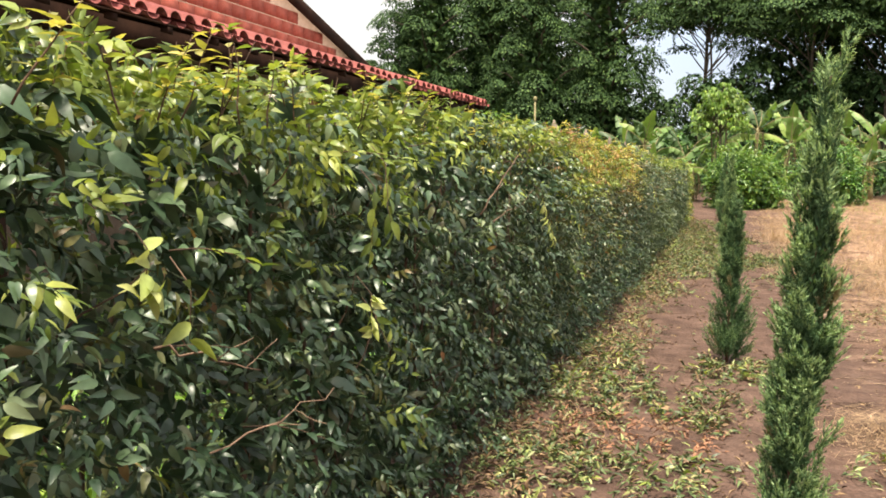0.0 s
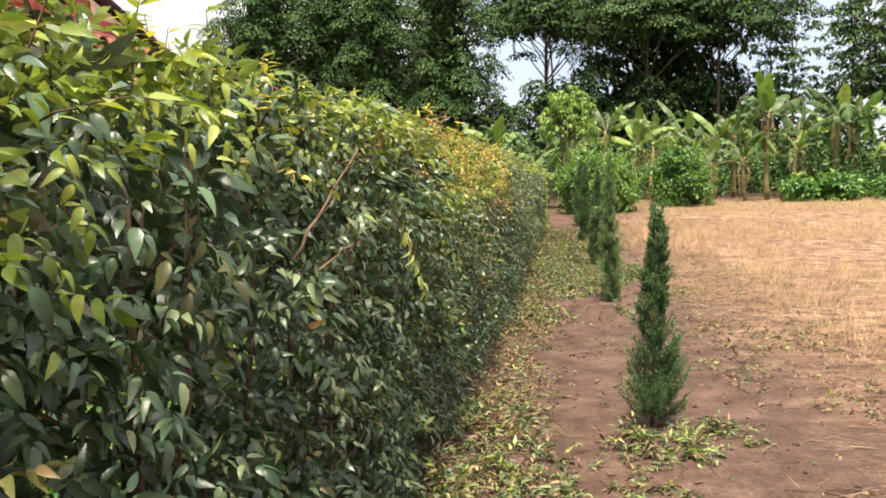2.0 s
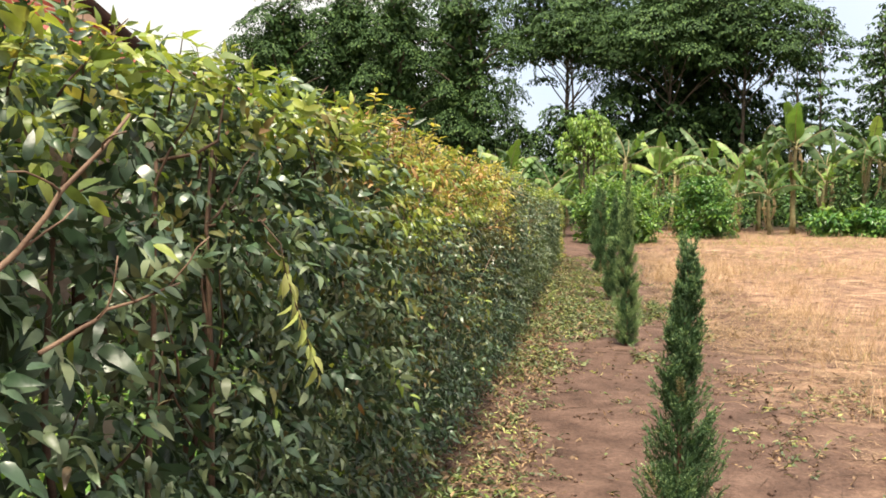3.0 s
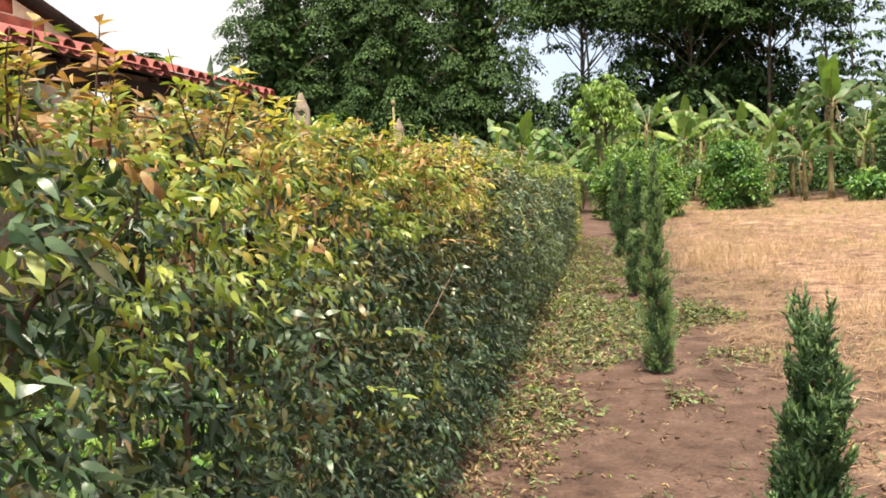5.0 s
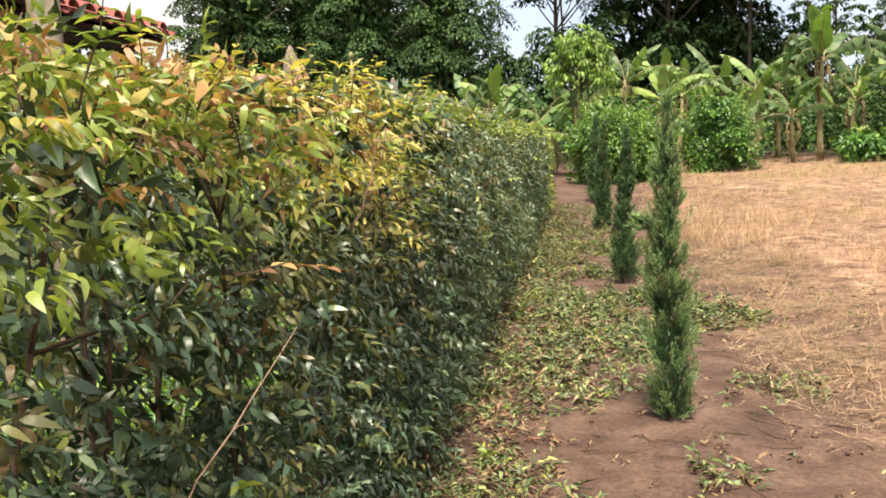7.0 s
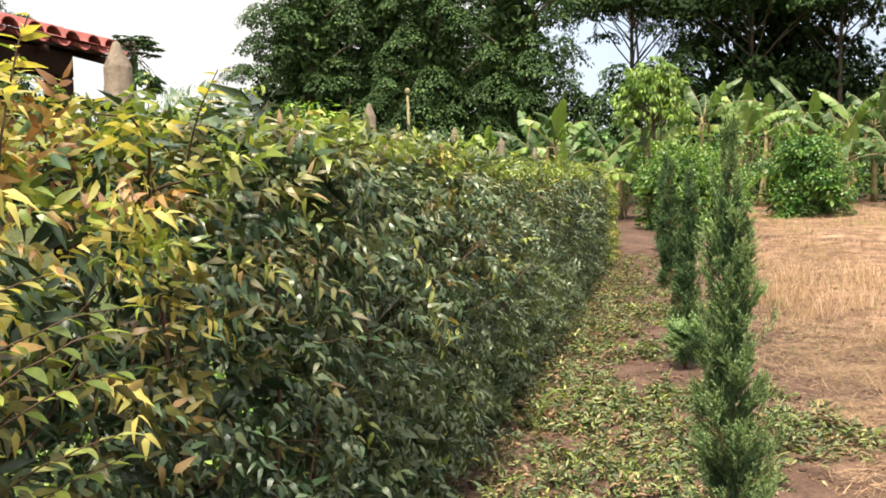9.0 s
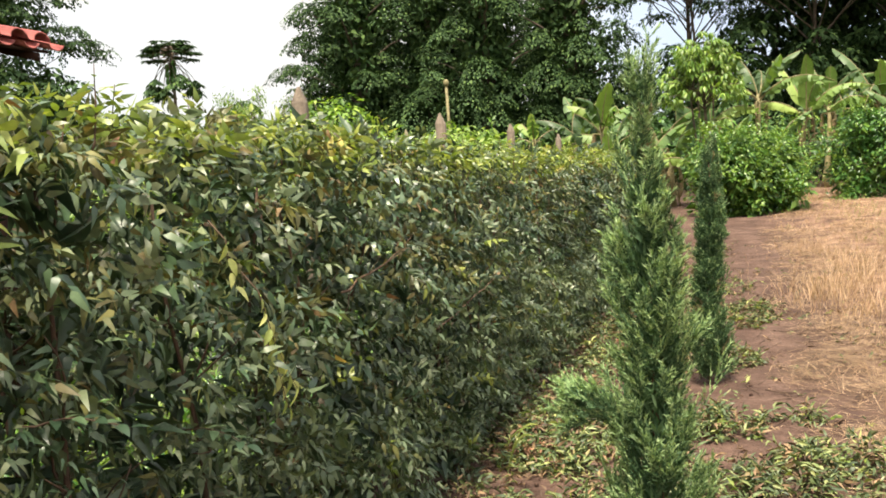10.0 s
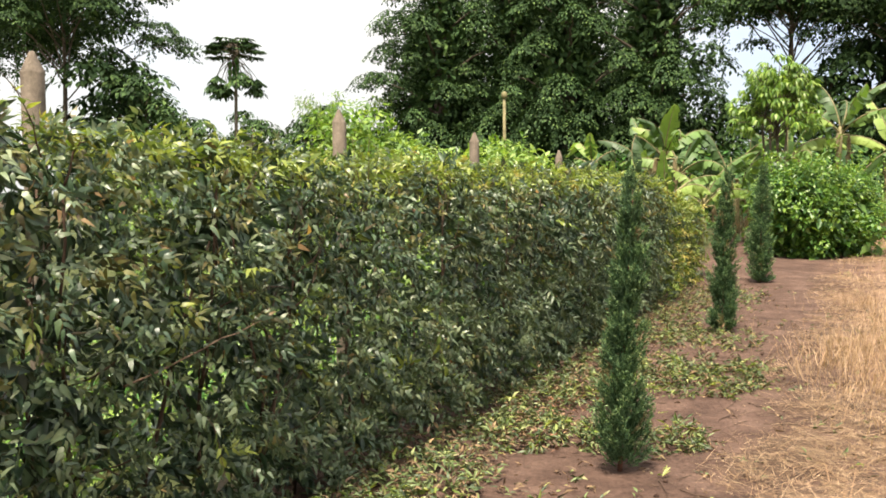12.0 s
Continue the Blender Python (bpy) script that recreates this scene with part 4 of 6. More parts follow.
# ---- banana plants ----
def banana_blade(rng, start, ang, rise, curl, length, width, tear, mat, kink=0.0):
    """One leaf: a stalk that bows over, with a blade torn across into drooping strips."""
    lb = Builder()
    n = 24
    s = np.linspace(0, 1, n)
    tilt = rise - curl * s ** 1.4
    if kink:
        tilt = np.where(s > kink, tilt - 1.3 - 0.5 * (s - kink), tilt)
    seg = length / (n - 1)
    out = np.array([math.cos(ang), math.sin(ang), 0.0])
    bend = np.cumsum(np.full(n, rng.normal(0, 0.012)))
    run = np.concatenate([[0], np.cumsum(np.cos(tilt[:-1]) * seg)])
    lift = np.concatenate([[0], np.cumsum(np.sin(tilt[:-1]) * seg)])
    side0 = np.array([-math.sin(ang), math.cos(ang), 0.0])
    mid = np.asarray(start) + np.outer(run, out) + np.outer(lift, (0, 0, 1)) + np.outer(bend * run, side0)
    tan = unit(np.gradient(mid, axis=0))
    side = np.tile(side0, (n, 1))
    up = np.cross(tan, side)
    up *= np.where(np.cos(tilt) < 0, -1.0, 1.0)[:, None] * np.sign(np.sum(up * np.cross(np.tile(out, (n, 1)), side), 1, keepdims=True) + 1e-9) * 1.0
    tube(lb, mid, np.linspace(0.026, 0.005, n), 5, 1)
    wide = width * np.sin(np.clip((s - 0.13) / 0.87, 0, 1) ** 0.7 * math.pi) ** 0.5
    for sgn in (-1, 1):
        sag = rng.uniform(0.0, 0.25 + 0.5 * tear)
        q = 3
        while q < n - 1:
            run_n = min(int(rng.integers(1, 3 + int(4 * (1 - tear)))), n - 1 - q)
            sag = float(np.clip(0.55 * sag + rng.normal(0.1 + 0.5 * tear, 0.12 + 0.4 * tear), -0.25, 1.5))
            cut = rng.uniform(0.82, 1.05)
            co = []
            for i in range(q, q + run_n + 1):
                e = side[i] * sgn * math.cos(sag) - up[i] * math.sin(sag)
                hang = side[i] * sgn * math.cos(sag * 1.3 + 0.15) - up[i] * math.sin(sag * 1.3 + 0.15)
                w = wide[i] * cut
                slant = tan[i] * w * (0.22 + (0.07 if i == q else -0.07 if i == q + run_n else 0) * tear)
                co += [mid[i], mid[i] + e * w * 0.5 + up[i] * w * 0.08 + slant * 0.4, mid[i] + e * w * 0.5 + hang * w * 0.5 + slant]
            lb.add(co, [[[3 * i + j, 3 * i + j + 1, 3 * i + j + 4, 3 * i + j + 3] for i in range(run_n) for j in (0, 1)]], 0)
            q += run_n
    return lb.mesh("leaf", [mat, BANANA_STEM], True)


def banana(x, y, h, count, seed, blade=1.9, upright=1, dry=2):
    """Stem height h; leaves bow out of the crown, the old ones withered against the stem."""
    rng = np.random.default_rng(seed)
    root = thing("banana_plant", (x, y, float(ground_z(x, y)) - 0.03), "banana plant with broad torn green leaves and a pale stem", "banana plant", "banana plants")
    sb = Builder()
    path = stroll(rng, (0, 0, 0), (rng.normal(0, 0.06), rng.normal(0, 0.06), 1), h, 7, 0.03)
    tube(sb, path, np.linspace(0.1, 0.05, len(path)) * (0.65 + 0.35 * h / 2.5), 9)
    for k in range(5):
        ang = rng.uniform(0, 6.28)
        z = rng.uniform(0.2, 0.8) * h
        o = np.array([math.cos(ang), math.sin(ang), 0])
        foot = np.array([np.interp(z, path[:, 2], path[:, i]) for i in range(3)])
        strip = foot + o * 0.07 + np.outer(np.linspace(0, 1, 5), o * 0.1) - np.outer(np.linspace(0, 1, 5) ** 1.5, (0, 0, min(0.5, z - 0.03)))
        tube(sb, strip, np.linspace(0.022, 0.008, 5), 4)
    part("stem", sb.mesh("stem", [BANANA_STEM], True), root, "pale fibrous stem")
    top = path[-1]
    for k in range(upright + count + dry):
        ang = k * 2.4 + rng.uniform(-0.45, 0.45)
        ln = blade * rng.uniform(0.75, 1.1)
        if k < upright:
            ang = rng.uniform(-2.4, -0.7)
            me = banana_blade(rng, top - (0, 0, 0.15), ang, rng.uniform(1.35, 1.5), rng.uniform(0.0, 0.35), ln * 0.82, 0.24 * blade / 1.9, 0.05, BANANA_YOUNG)
            part("leaf", me, root)
        elif k < upright + count:
            age = (k - upright + 0.5) / count
            me = banana_blade(rng, top - (0, 0, 0.1 + 0.12 * age), ang, 1.25 - 0.75 * age + rng.normal(0, 0.12), 0.9 + 0.9 * age + rng.normal(0, 0.2), ln, rng.uniform(0.25, 0.33) * blade / 1.9,
                              min(1.0, 0.35 + 0.6 * age + rng.uniform(-0.15, 0.3)), BANANA_YOUNG if h < 1.2 and k % 2 else BANANA_LEAF, rng.uniform(0.35, 0.6) if rng.uniform() < 0.25 + 0.35 * age else 0.0)
            part("leaf", me, root)
        else:
            me = banana_blade(rng, top - (0, 0, 0.2), ang, 0.1, 0.6, ln * 0.75, 0.11, 1.0, BANANA_DRY, 0.16)
            part("dry_leaf", me, root, "withered brown hanging leaf")
    return root


for k, (x, y, h, c, blade, up) in enumerate([
        (-4.9, 35.2, 2.1, 5, 1.5, 1), (-2.95, 35.0, 2.2, 6, 2.1, 1), (-1.6, 36.4, 1.7, 7, 2.0, 0), (-3.9, 37.5, 1.9, 6, 1.8, 1), (0.75, 36.0, 2.7, 7, 2.0, 0), (-0.6, 38.6, 2.3, 7, 2.0, 0),
        (1.9, 36.8, 2.1, 7, 1.9, 1), (2.7, 38.0, 2.3, 8, 2.0, 1), (3.9, 38.6, 2.3, 8, 2.0, 1), (5.2, 38.4, 2.4, 8, 2.0, 0), (6.2, 40.0, 2.5, 8, 2.0, 0), (6.95, 37.4, 3.2, 9, 2.4, 1),
        (8.8, 40.5, 2.5, 8, 2.2, 0), (9.9, 39.6, 3.1, 9, 2.3, 1), (11.4, 41.2, 2.8, 9, 2.3, 1), (13.4, 40.5, 2.7, 8, 2.3, 1), (15.6, 42, 2.7, 8, 2.3, 0), (17.6, 41, 2.7, 8, 2.2, 1),
        (-7.9, 29.0, 1.6, 6, 1.5, 0), (-5.2, 29.5, 1.0, 6, 1.4, 1), (-3.6, 31.0, 1.2, 6, 1.5, 1), (-2.5, 31.8, 1.2, 7, 1.5, 1), (-9.8, 30.0, 1.2, 6, 1.4, 1), (-3.9, 27.6, 0.8, 5, 1.2, 1), (-6.4, 31.5, 1.1, 6, 1.5, 1), (-11.6, 31.5, 1.1, 5, 1.3, 1),
        (1.2, 35.0, 1.2, 6, 1.6, 0), (4.7, 36.6, 1.5, 7, 1.9, 1), (6.1, 37.2, 1.5, 7, 1.8, 0), (8.2, 38.8, 2.0, 8, 1.9, 0), (0.1, 36.4, 1.3, 6, 1.6, 0), (12.2, 38.8, 1.7, 7, 1.9, 0), (3.3, 36.2, 1.3, 7, 1.7, 0),
        (-2.0, 33.4, 1.1, 7, 1.6, 0), (-4.2, 33.4, 1.3, 6, 1.5, 1), (-1.3, 34.6, 1.2, 7, 1.7, 0), (-5.8, 32.8, 1.3, 6, 1.5, 0), (-3.3, 36.2, 1.9, 6, 1.9, 0)]):
    vary = np.random.default_rng(560 + k)
    banana(x, y, h * vary.uniform(0.94, 1.06), c, 500 + k, blade * vary.uniform(0.9, 1.05), up, 2 + k % 2)


# ---- trees and bushes ----
def crown_leaves(b, rng, centres, radii, per, size, mat=0, flat=0.6, droop=0.3, upward=0.5, fine=False):
    centres = np.asarray(centres, float)
    n = len(centres) * per
    c = np.repeat(centres, per, axis=0)
    r = np.repeat(np.broadcast_to(np.asarray(radii, float), (len(centres),)), per)
    v = unit(rng.normal(0, 1, (n, 3)) + np.array([0, 0, 0.35]))
    q = rng.uniform(0.45, 1.0, n) ** 0.5
    off = v * (r * q)[:, None] * np.array([1, 1, flat])
    d = v * np.array([1, 1, 0.4]) + rng.normal(0, 0.4, (n, 3)) + np.array([0, 0, -droop])
    nrm = v * 1.1 + np.array([0, 0, upward]) + rng.normal(0, 0.3, (n, 3))
    ln = size * rng.uniform(0.6, 1.3, n)
    leaves(b, c + off, d, nrm, ln, ln * 0.5, mat, 0.2, 0.25, fine)


def broadleaf(name, h, spread, bare, limbs, per, size, mat, seed, label, category, flat=0.55, trunk=0.3, clump=1.25, at=(0, 0, 0), group="", core=0, whips=0, bend=0.0, upward=0.7):
    """A forked tree: trunk, limbs and a crown of leaf clumps on the limb ends."""
    rng = np.random.default_rng(seed)
    root = thing(name, at, label, category, group)
    tb = Builder()
    bole = stroll(rng, (0, 0, -0.2), (rng.normal(0, 0.06), rng.normal(0, 0.06), 1), h * 0.62, 8, 0.05, 0.04)
    tube(tb, bole, np.linspace(trunk, trunk * 0.35, len(bole)), 9)
    part("trunk", tb.mesh("trunk", [BARK], True), root)
    centres, radii = [], []
    lb = Builder()
    for k in range(limbs):
        f = bare + (1 - bare) * (k + rng.uniform(0, 0.8)) / limbs
        z = f * h * 0.62
        i = min(int(f * 8), 7)
        start = bole[i] + (bole[i + 1] - bole[i]) * (f * 8 - i)
        ang = k * 2.4 + rng.uniform(-0.5, 0.5)
        reach = spread * rng.uniform(0.65, 1.05) * (1.05 - 0.5 * abs(f - 0.55))
        lift = 0.35 + 0.9 * f - bend * (1 - f)
        limb = stroll(rng, start, (math.cos(ang), math.sin(ang), lift), reach * 1.15, 6, 0.12, 0.02)
        tube(lb, limb, np.linspace(trunk * 0.35, trunk * 0.08, len(limb)), 6)
        for m in range(4):
            s = limb[rng.integers(2, 7)]
            tw = stroll(rng, s, (math.cos(ang) + rng.normal(0, 0.9), math.sin(ang) + rng.normal(0, 0.9), rng.uniform(-0.1, 0.9)), reach * 0.45, 4, 0.15, 0.02)
            tube(lb, tw, np.linspace(trunk * 0.12, trunk * 0.03, len(tw)), 5)
            centres.append(tw[-1] + rng.normal(0, 0.15, 3))
            radii.append(clump * rng.uniform(0.45, 1.3))
        centres.append(limb[-1])
        radii.append(clump * rng.uniform(0.8, 1.2))
    part("limb", lb.mesh("limb", [BARK], True), root, "", "stuff")
    for _ in range(8):
        centres.append(bole[-1] + rng.normal(0, 0.25, 3) * (spread, spread, h * 0.18) + (0, 0, h * 0.18))
        radii.append(clump)
    fb = Builder()
    crown_leaves(fb, rng, centres, radii, per, size, 0, flat, 0.3, upward)
    if core:
        crown_leaves(fb, rng, np.array(centres) - (0, 0, 0.25), np.array(radii) * 0.6, core, size * 2.5, 0, flat)
    # long leafy shoots that break the outline
    for _ in range(whips):
        c = centres[rng.integers(0, len(centres))]
        away = np.array([c[0], c[1], 0.0])
        w = stroll(rng, c, unit(away + 1e-6) * 0.5 + np.array([rng.normal(0, 0.25), rng.normal(0, 0.25), 0.9]), rng.uniform(0.35, 1.0) * spread * (1.5 if whips > 40 else 1.0), 5, 0.12)
        k = 26
        q = rng.uniform(0.2, 1, k) * (len(w) - 1.01)
        lo = q.astype(int)
        p = w[lo] + (w[lo + 1] - w[lo]) * (q - lo)[:, None]
        ln = size * rng.uniform(0.6, 1.1, k)
        leaves(fb, p, rng.normal(0, 0.7, (k, 3)) + (0, 0, 0.3), rng.normal(0, 0.4, (k, 3)) + (0, 0, 1), ln, ln * 0.45, 1, 0.2, 0.3, False)
    part("crown", fb.mesh("crown", [mat, BRIGHT_TREE_LEAF] if whips else [mat]), root, "", "stuff")
    return root


def bough(b, rng, centre, radius, flat, count, size, tilt=(0.0, 0.0)):
    """One layered spray of leaves: a shallow dome, full on top and drooping at its rim."""
    a = rng.uniform(0, 2 * math.pi, count)
    q = rng.uniform(0, 1, count) ** 0.5
    edge = 1 + 0.28 * np.sin(a * 3 + rng.uniform(0, 6)) + 0.16 * np.sin(a * 7 + rng.uniform(0, 6))
    x, y = np.cos(a) * q * edge * radius, np.sin(a) * q * edge * radius
    z = radius * flat * (1 - 1.15 * q ** 2.2) + 0.07 * radius * np.sin(x * 4.1 / radius + a) - np.abs(rng.normal(0, 0.05 * radius, count)) + x * tilt[0] + y * tilt[1]
    out = np.stack([np.cos(a), np.sin(a), np.zeros(count)], -1)
    d = out * (0.4 + 0.6 * q)[:, None] + rng.normal(0, 0.45, (count, 3)) * (1, 1, 0.45) + np.outer(-0.12 - 0.7 * q ** 2, (0, 0, 1))
    face = out * (0.7 * q ** 2)[:, None] + np.array([0, 0, 1.0]) + rng.normal(0, 0.14, (count, 3))
    ln = size * rng.uniform(0.6, 1.25, count)
    leaves(b, np.asarray(centre) + np.stack([x, y, z], -1), d, face, ln, ln * 0.62, 0, 0.2, 0.3, False)


def vine_strand(b, rng, start, drop, size, spread=0.14):
    """A leafy climber hanging straight down."""
    k = int(26 * drop) + 8
    q = rng.uniform(0, 1, k) ** 0.8
    p = np.asarray(start) + rng.normal(0, spread, (k, 3)) * np.stack([1.2 - q, 1.2 - q, np.ones(k)], -1) - np.outer(q * drop, (0, 0, 1))
    ln = size * rng.uniform(0.6, 1.2, k)
    leaves(b, p, rng.normal(0, 0.45, (k, 3)) + (0, -0.2, -1), rng.normal(0, 0.5, (k, 3)) + (0, -1, 0.5), ln, ln * 0.6, 0, 0.2, 0.2, False)


def layered_tree(h, spread, low, boughs, count, radius, flat, seed, label, trunk=0.3, vines=0, core=0, crown="column", group="", name="forest_tree", size=0.22, bow=0.0):
    """A forest tree whose limbs carry layered boughs; a column stays leafy to its foot, an umbrella spreads at its top."""
    rng = np.random.default_rng(seed)
    root = thing(name, (0, 0, 0), label, "tree", group)
    tb = Builder()
    t = np.linspace(0, 1, 12)
    bole = np.stack([bow * h * np.sin(t * 2.6) * 0.2 + 0.1 * np.sin(t * 5 + seed), 0.12 * np.cos(t * 4 + seed), -0.3 + t * h * 0.92], -1)
    tube(tb, bole, trunk * (1.15 - 0.85 * t), 9)
    part("trunk", tb.mesh("trunk", [BARK], True), root)
    fb, lb = Builder(), Builder()
    for k in range(boughs):
        f = (k + rng.uniform(0.1, 0.9)) / boughs
        z = h * (low + (0.97 - low) * f)
        if crown == "column":
            reach = spread * (0.75 + 0.35 * math.sin(f * 3.0)) * (1 - 0.7 * max(0, f - 0.72) / 0.28)
            r = radius * rng.uniform(0.6, 1.25) * (1.1 - 0.35 * f)
        else:
            reach = spread * (1.0 - 0.75 * f ** 2.2)
            r = radius * rng.uniform(0.65, 1.25)
        reach *= math.sqrt(rng.uniform(0.12, 1.0))
        ang = k * 2.4 + rng.uniform(-0.6, 0.6)
        c = np.array([math.cos(ang) * reach, math.sin(ang) * reach, z])
        u = min(max((z - reach * (0.55 if crown == "column" else 0.75)) / (h * 0.92), 0.08), 0.95)
        foot = np.array([np.interp(u, t, bole[:, i]) for i in range(3)])
        w = np.linspace(0, 1, 6)[:, None]
        limb = foot + (c - foot) * w + np.array([0, 0, 1.0]) * (0.12 * reach * np.sin(w * math.pi)) + rng.normal(0, 0.05, (6, 3))
        tube(lb, limb, np.linspace(trunk * 0.3, 0.018, 6), 5)
        c = c + bole[int(u * 11)] * (1, 1, 0)
        lean = 0.22 * np.array([math.cos(ang), math.sin(ang)]) * (reach / max(spread, 0.1))
        bough(fb, rng, c, r, flat, int(count * (r / radius) ** 2), size, -lean)
        e = rng.normal(0, 1, 3) * (r * 0.8, r * 0.8, r * 0.12) + (0, 0, -0.3 * r)
        bough(fb, rng, c + e, r * 0.55, flat, int(count * 0.3 * (r / radius) ** 2), size * 0.9)
        if vines and rng.uniform() < vines:
            for _ in range(3):
                e = rng.normal(0, 0.5, 3) * (r, r, 0.1)
                vine_strand(fb, rng, c + e, min(rng.uniform(0.8, 3.8), z - 0.4), size * 0.75)
    if core:
        q = rng.uniform(0, 1, core)
        a = rng.uniform(0, 2 * math.pi, core)
        rr = spread * 0.62 * np.sqrt(rng.uniform(0, 1, core)) * (1 - 0.45 * q if crown == "column" else 1)
        p = np.stack([np.cos(a) * rr, np.sin(a) * rr, h * (low * 0.5 + (0.88 - low * 0.5) * q if crown == "column" else low + (0.86 - low) * q)], -1)
        leaves(fb, p, rng.normal(0, 1, (core, 3)), rng.normal(0, 0.6, (core, 3)) + (0, 0, 0.6), 0.5 * rng.uniform(0.7, 1.3, core), 0.26, 0, 0.2, 0.3, False)
    part("limb", lb.mesh("limb", [BARK], True), root, "", "stuff")
    part("crown", fb.mesh("crown", [TREE_LEAF]), root, "", "stuff")
    return root


def plant(pool, spots):
    for k, (x, y, s, turn) in enumerate(spots):
        m = pose(x, y, float(ground_z(x, y)) - 0.1, 0, 0, turn) @ Matrix.Scale(s, 4)
        src = pool[k % len(pool)]
        if not src.get("set"):
            src["set"] = 1
            src.matrix_basis = m
        else:
            ob = copy_thing(src, m)
            ob.scale = (s, s, s)


FOREST = "tall forest trees behind the field"
dense = [layered_tree(14.2, 3.1, 0.06, 30, 780, 1.5, 0.55, 700 + s, "tall dark green tree with layered boughs and hanging climbers", 0.34, 0.5, 2600, "column", FOREST, size=0.18) for s in range(3)]
plant(dense, [(-21.7, 60, 0.88, 0), (-19.4, 57.5, 0.98, 70), (-15.6, 59, 1.04, 140), (-12.0, 57, 1.0, 210), (-7.9, 58.5, 1.0, 285)])
rear = layered_tree(14.2, 3.3, 0.06, 30, 330, 1.6, 0.55, 704, "tall dark tree half hidden behind the front of the forest", 0.34, 0.4, 2200, "column", FOREST, size=0.27)
plant([rear], [(-13.6, 64, 1.05, 40), (-17.6, 65, 1.1, 120), (-9.9, 66, 1.12, 250), (-20.6, 64, 0.95, 330)])
umbrella = [layered_tree(14.6, 5.3, 0.62, 24, 880, 1.95, 0.34, 720 + s, "tall dark tree with a wide layered umbrella crown", 0.15, 0.25, 700, "umbrella", FOREST, size=0.195) for s in range(3)]
plant(umbrella, [(4.4, 60, 0.98, 0), (8.6, 58.5, 0.96, 80), (6.0, 65, 1.05, 150), (-2.0, 71, 1.24, 60),
                 (-35.6, 46.5, 1.0, 30), (-41.5, 50, 1.0, 160)])
leaning = layered_tree(13.4, 3.0, 0.72, 16, 480, 1.6, 0.3, 729, "slender tree with a bent trunk under a thin crown", 0.11, 0.0, 0, "umbrella", FOREST, size=0.24, bow=0.35)
plant([leaning], [(-2.4, 61.5, 1.0, 0)])

low = [layered_tree(6.6, 2.2, 0.03, 16, 270, 1.3, 0.55, 740 + s, "dark rounded tree in the shade of the forest edge", 0.14, 0.25, 220, "column", "low trees at the forest edge", "understorey_tree", 0.3) for s in range(2)]
plant(low, [(-2.2, 58.5, 1.0, 0), (0.2, 60, 1.1, 90), (2.8, 63, 1.4, 200), (5.4, 63, 1.45, 20), (8.2, 62.5, 1.45, 130), (10.8, 64, 1.1, 310), (13.4, 65, 0.9, 70), (17.5, 66, 0.9, 240), (-4.8, 60.5, 0.85, 15),
            (4.0, 59, 1.0, 60), (7.6, 60, 1.05, 170), (-6.4, 61.5, 0.75, 100), (15.2, 61, 0.62, 100),
            (-27.9, 46, 0.78, 10), (-30.2, 46.5, 1.04, 130), (-32.8, 47.5, 1.28, 250), (-29.5, 62, 0.98, 220), (-33, 66, 0.95, 100), (-27.0, 63, 0.8, 75), (-38, 66, 1.0, 310), ])

slim = [layered_tree(13, 1.3, 0.4, 22, 70, 0.75, 0.35, 735 + s, "slim tall forest tree with small leafy tiers", 0.08, 0.0, 0, "column", "slim trees at the forest edge", "slim_tree", 0.3) for s in range(2)]
plant(slim, [(12.4, 57, 0.95, 0), (15.9, 57.5, 0.92, 200), (17.0, 58, 1.0, 300), (19.0, 59, 0.95, 140), (12.4, 63, 1.05, 20), (17.6, 63, 1.05, 250), (18.0, 56, 0.9, 90), (-24.0, 60.5, 0.8, 45)])


def bamboo(x, y, h, seed):
    """A clump of arching culms with drooping leaf plumes."""
    rng = np.random.default_rng(seed)
    root = thing("bamboo", (x, y, float(ground_z(x, y)) - 0.05), "arching light green bamboo clump beside the forest", "bamboo")
    cb, fb = Builder(), Builder()
    for k in range(16):
        ang = k * 2.4 + rng.uniform(-0.4, 0.4)
        hk = h * rng.uniform(0.55, 1.0)
        t = np.linspace(0, 1, 12)[:, None]
        o = np.array([math.cos(ang), math.sin(ang), 0])
        culm = o * (0.25 + hk * (0.06 * t + 0.3 * t ** 3)) + np.array([0, 0, 1.0]) * hk * (t - 0.2 * t ** 4)
        tube(cb, culm, np.linspace(0.035, 0.008, 12), 6)
        m = 190
        q = rng.uniform(0.25, 1, m) ** 0.8 * 10.99
        lo = q.astype(int)
        p = culm[lo] + (culm[lo + 1] - culm[lo]) * (q - lo)[:, None] + rng.normal(0, 0.2, (m, 3))
        ln = rng.uniform(0.16, 0.34, m)
        leaves(fb, p, o * 0.5 + rng.normal(0, 0.6, (m, 3)) + (0, 0, -0.7), rng.normal(0, 0.5, (m, 3)) + (0, 0, 1), ln, ln * 0.22, 0, 0.2, 0.3, False)
    part("culm", cb.mesh("culm", [BANANA_STEM], True), root, "", "stuff")
    part("foliage", fb.mesh("foliage", [BRIGHT_TREE_LEAF]), root, "", "stuff")


bamboo(-25.6, 57.5, 8.6, 748)

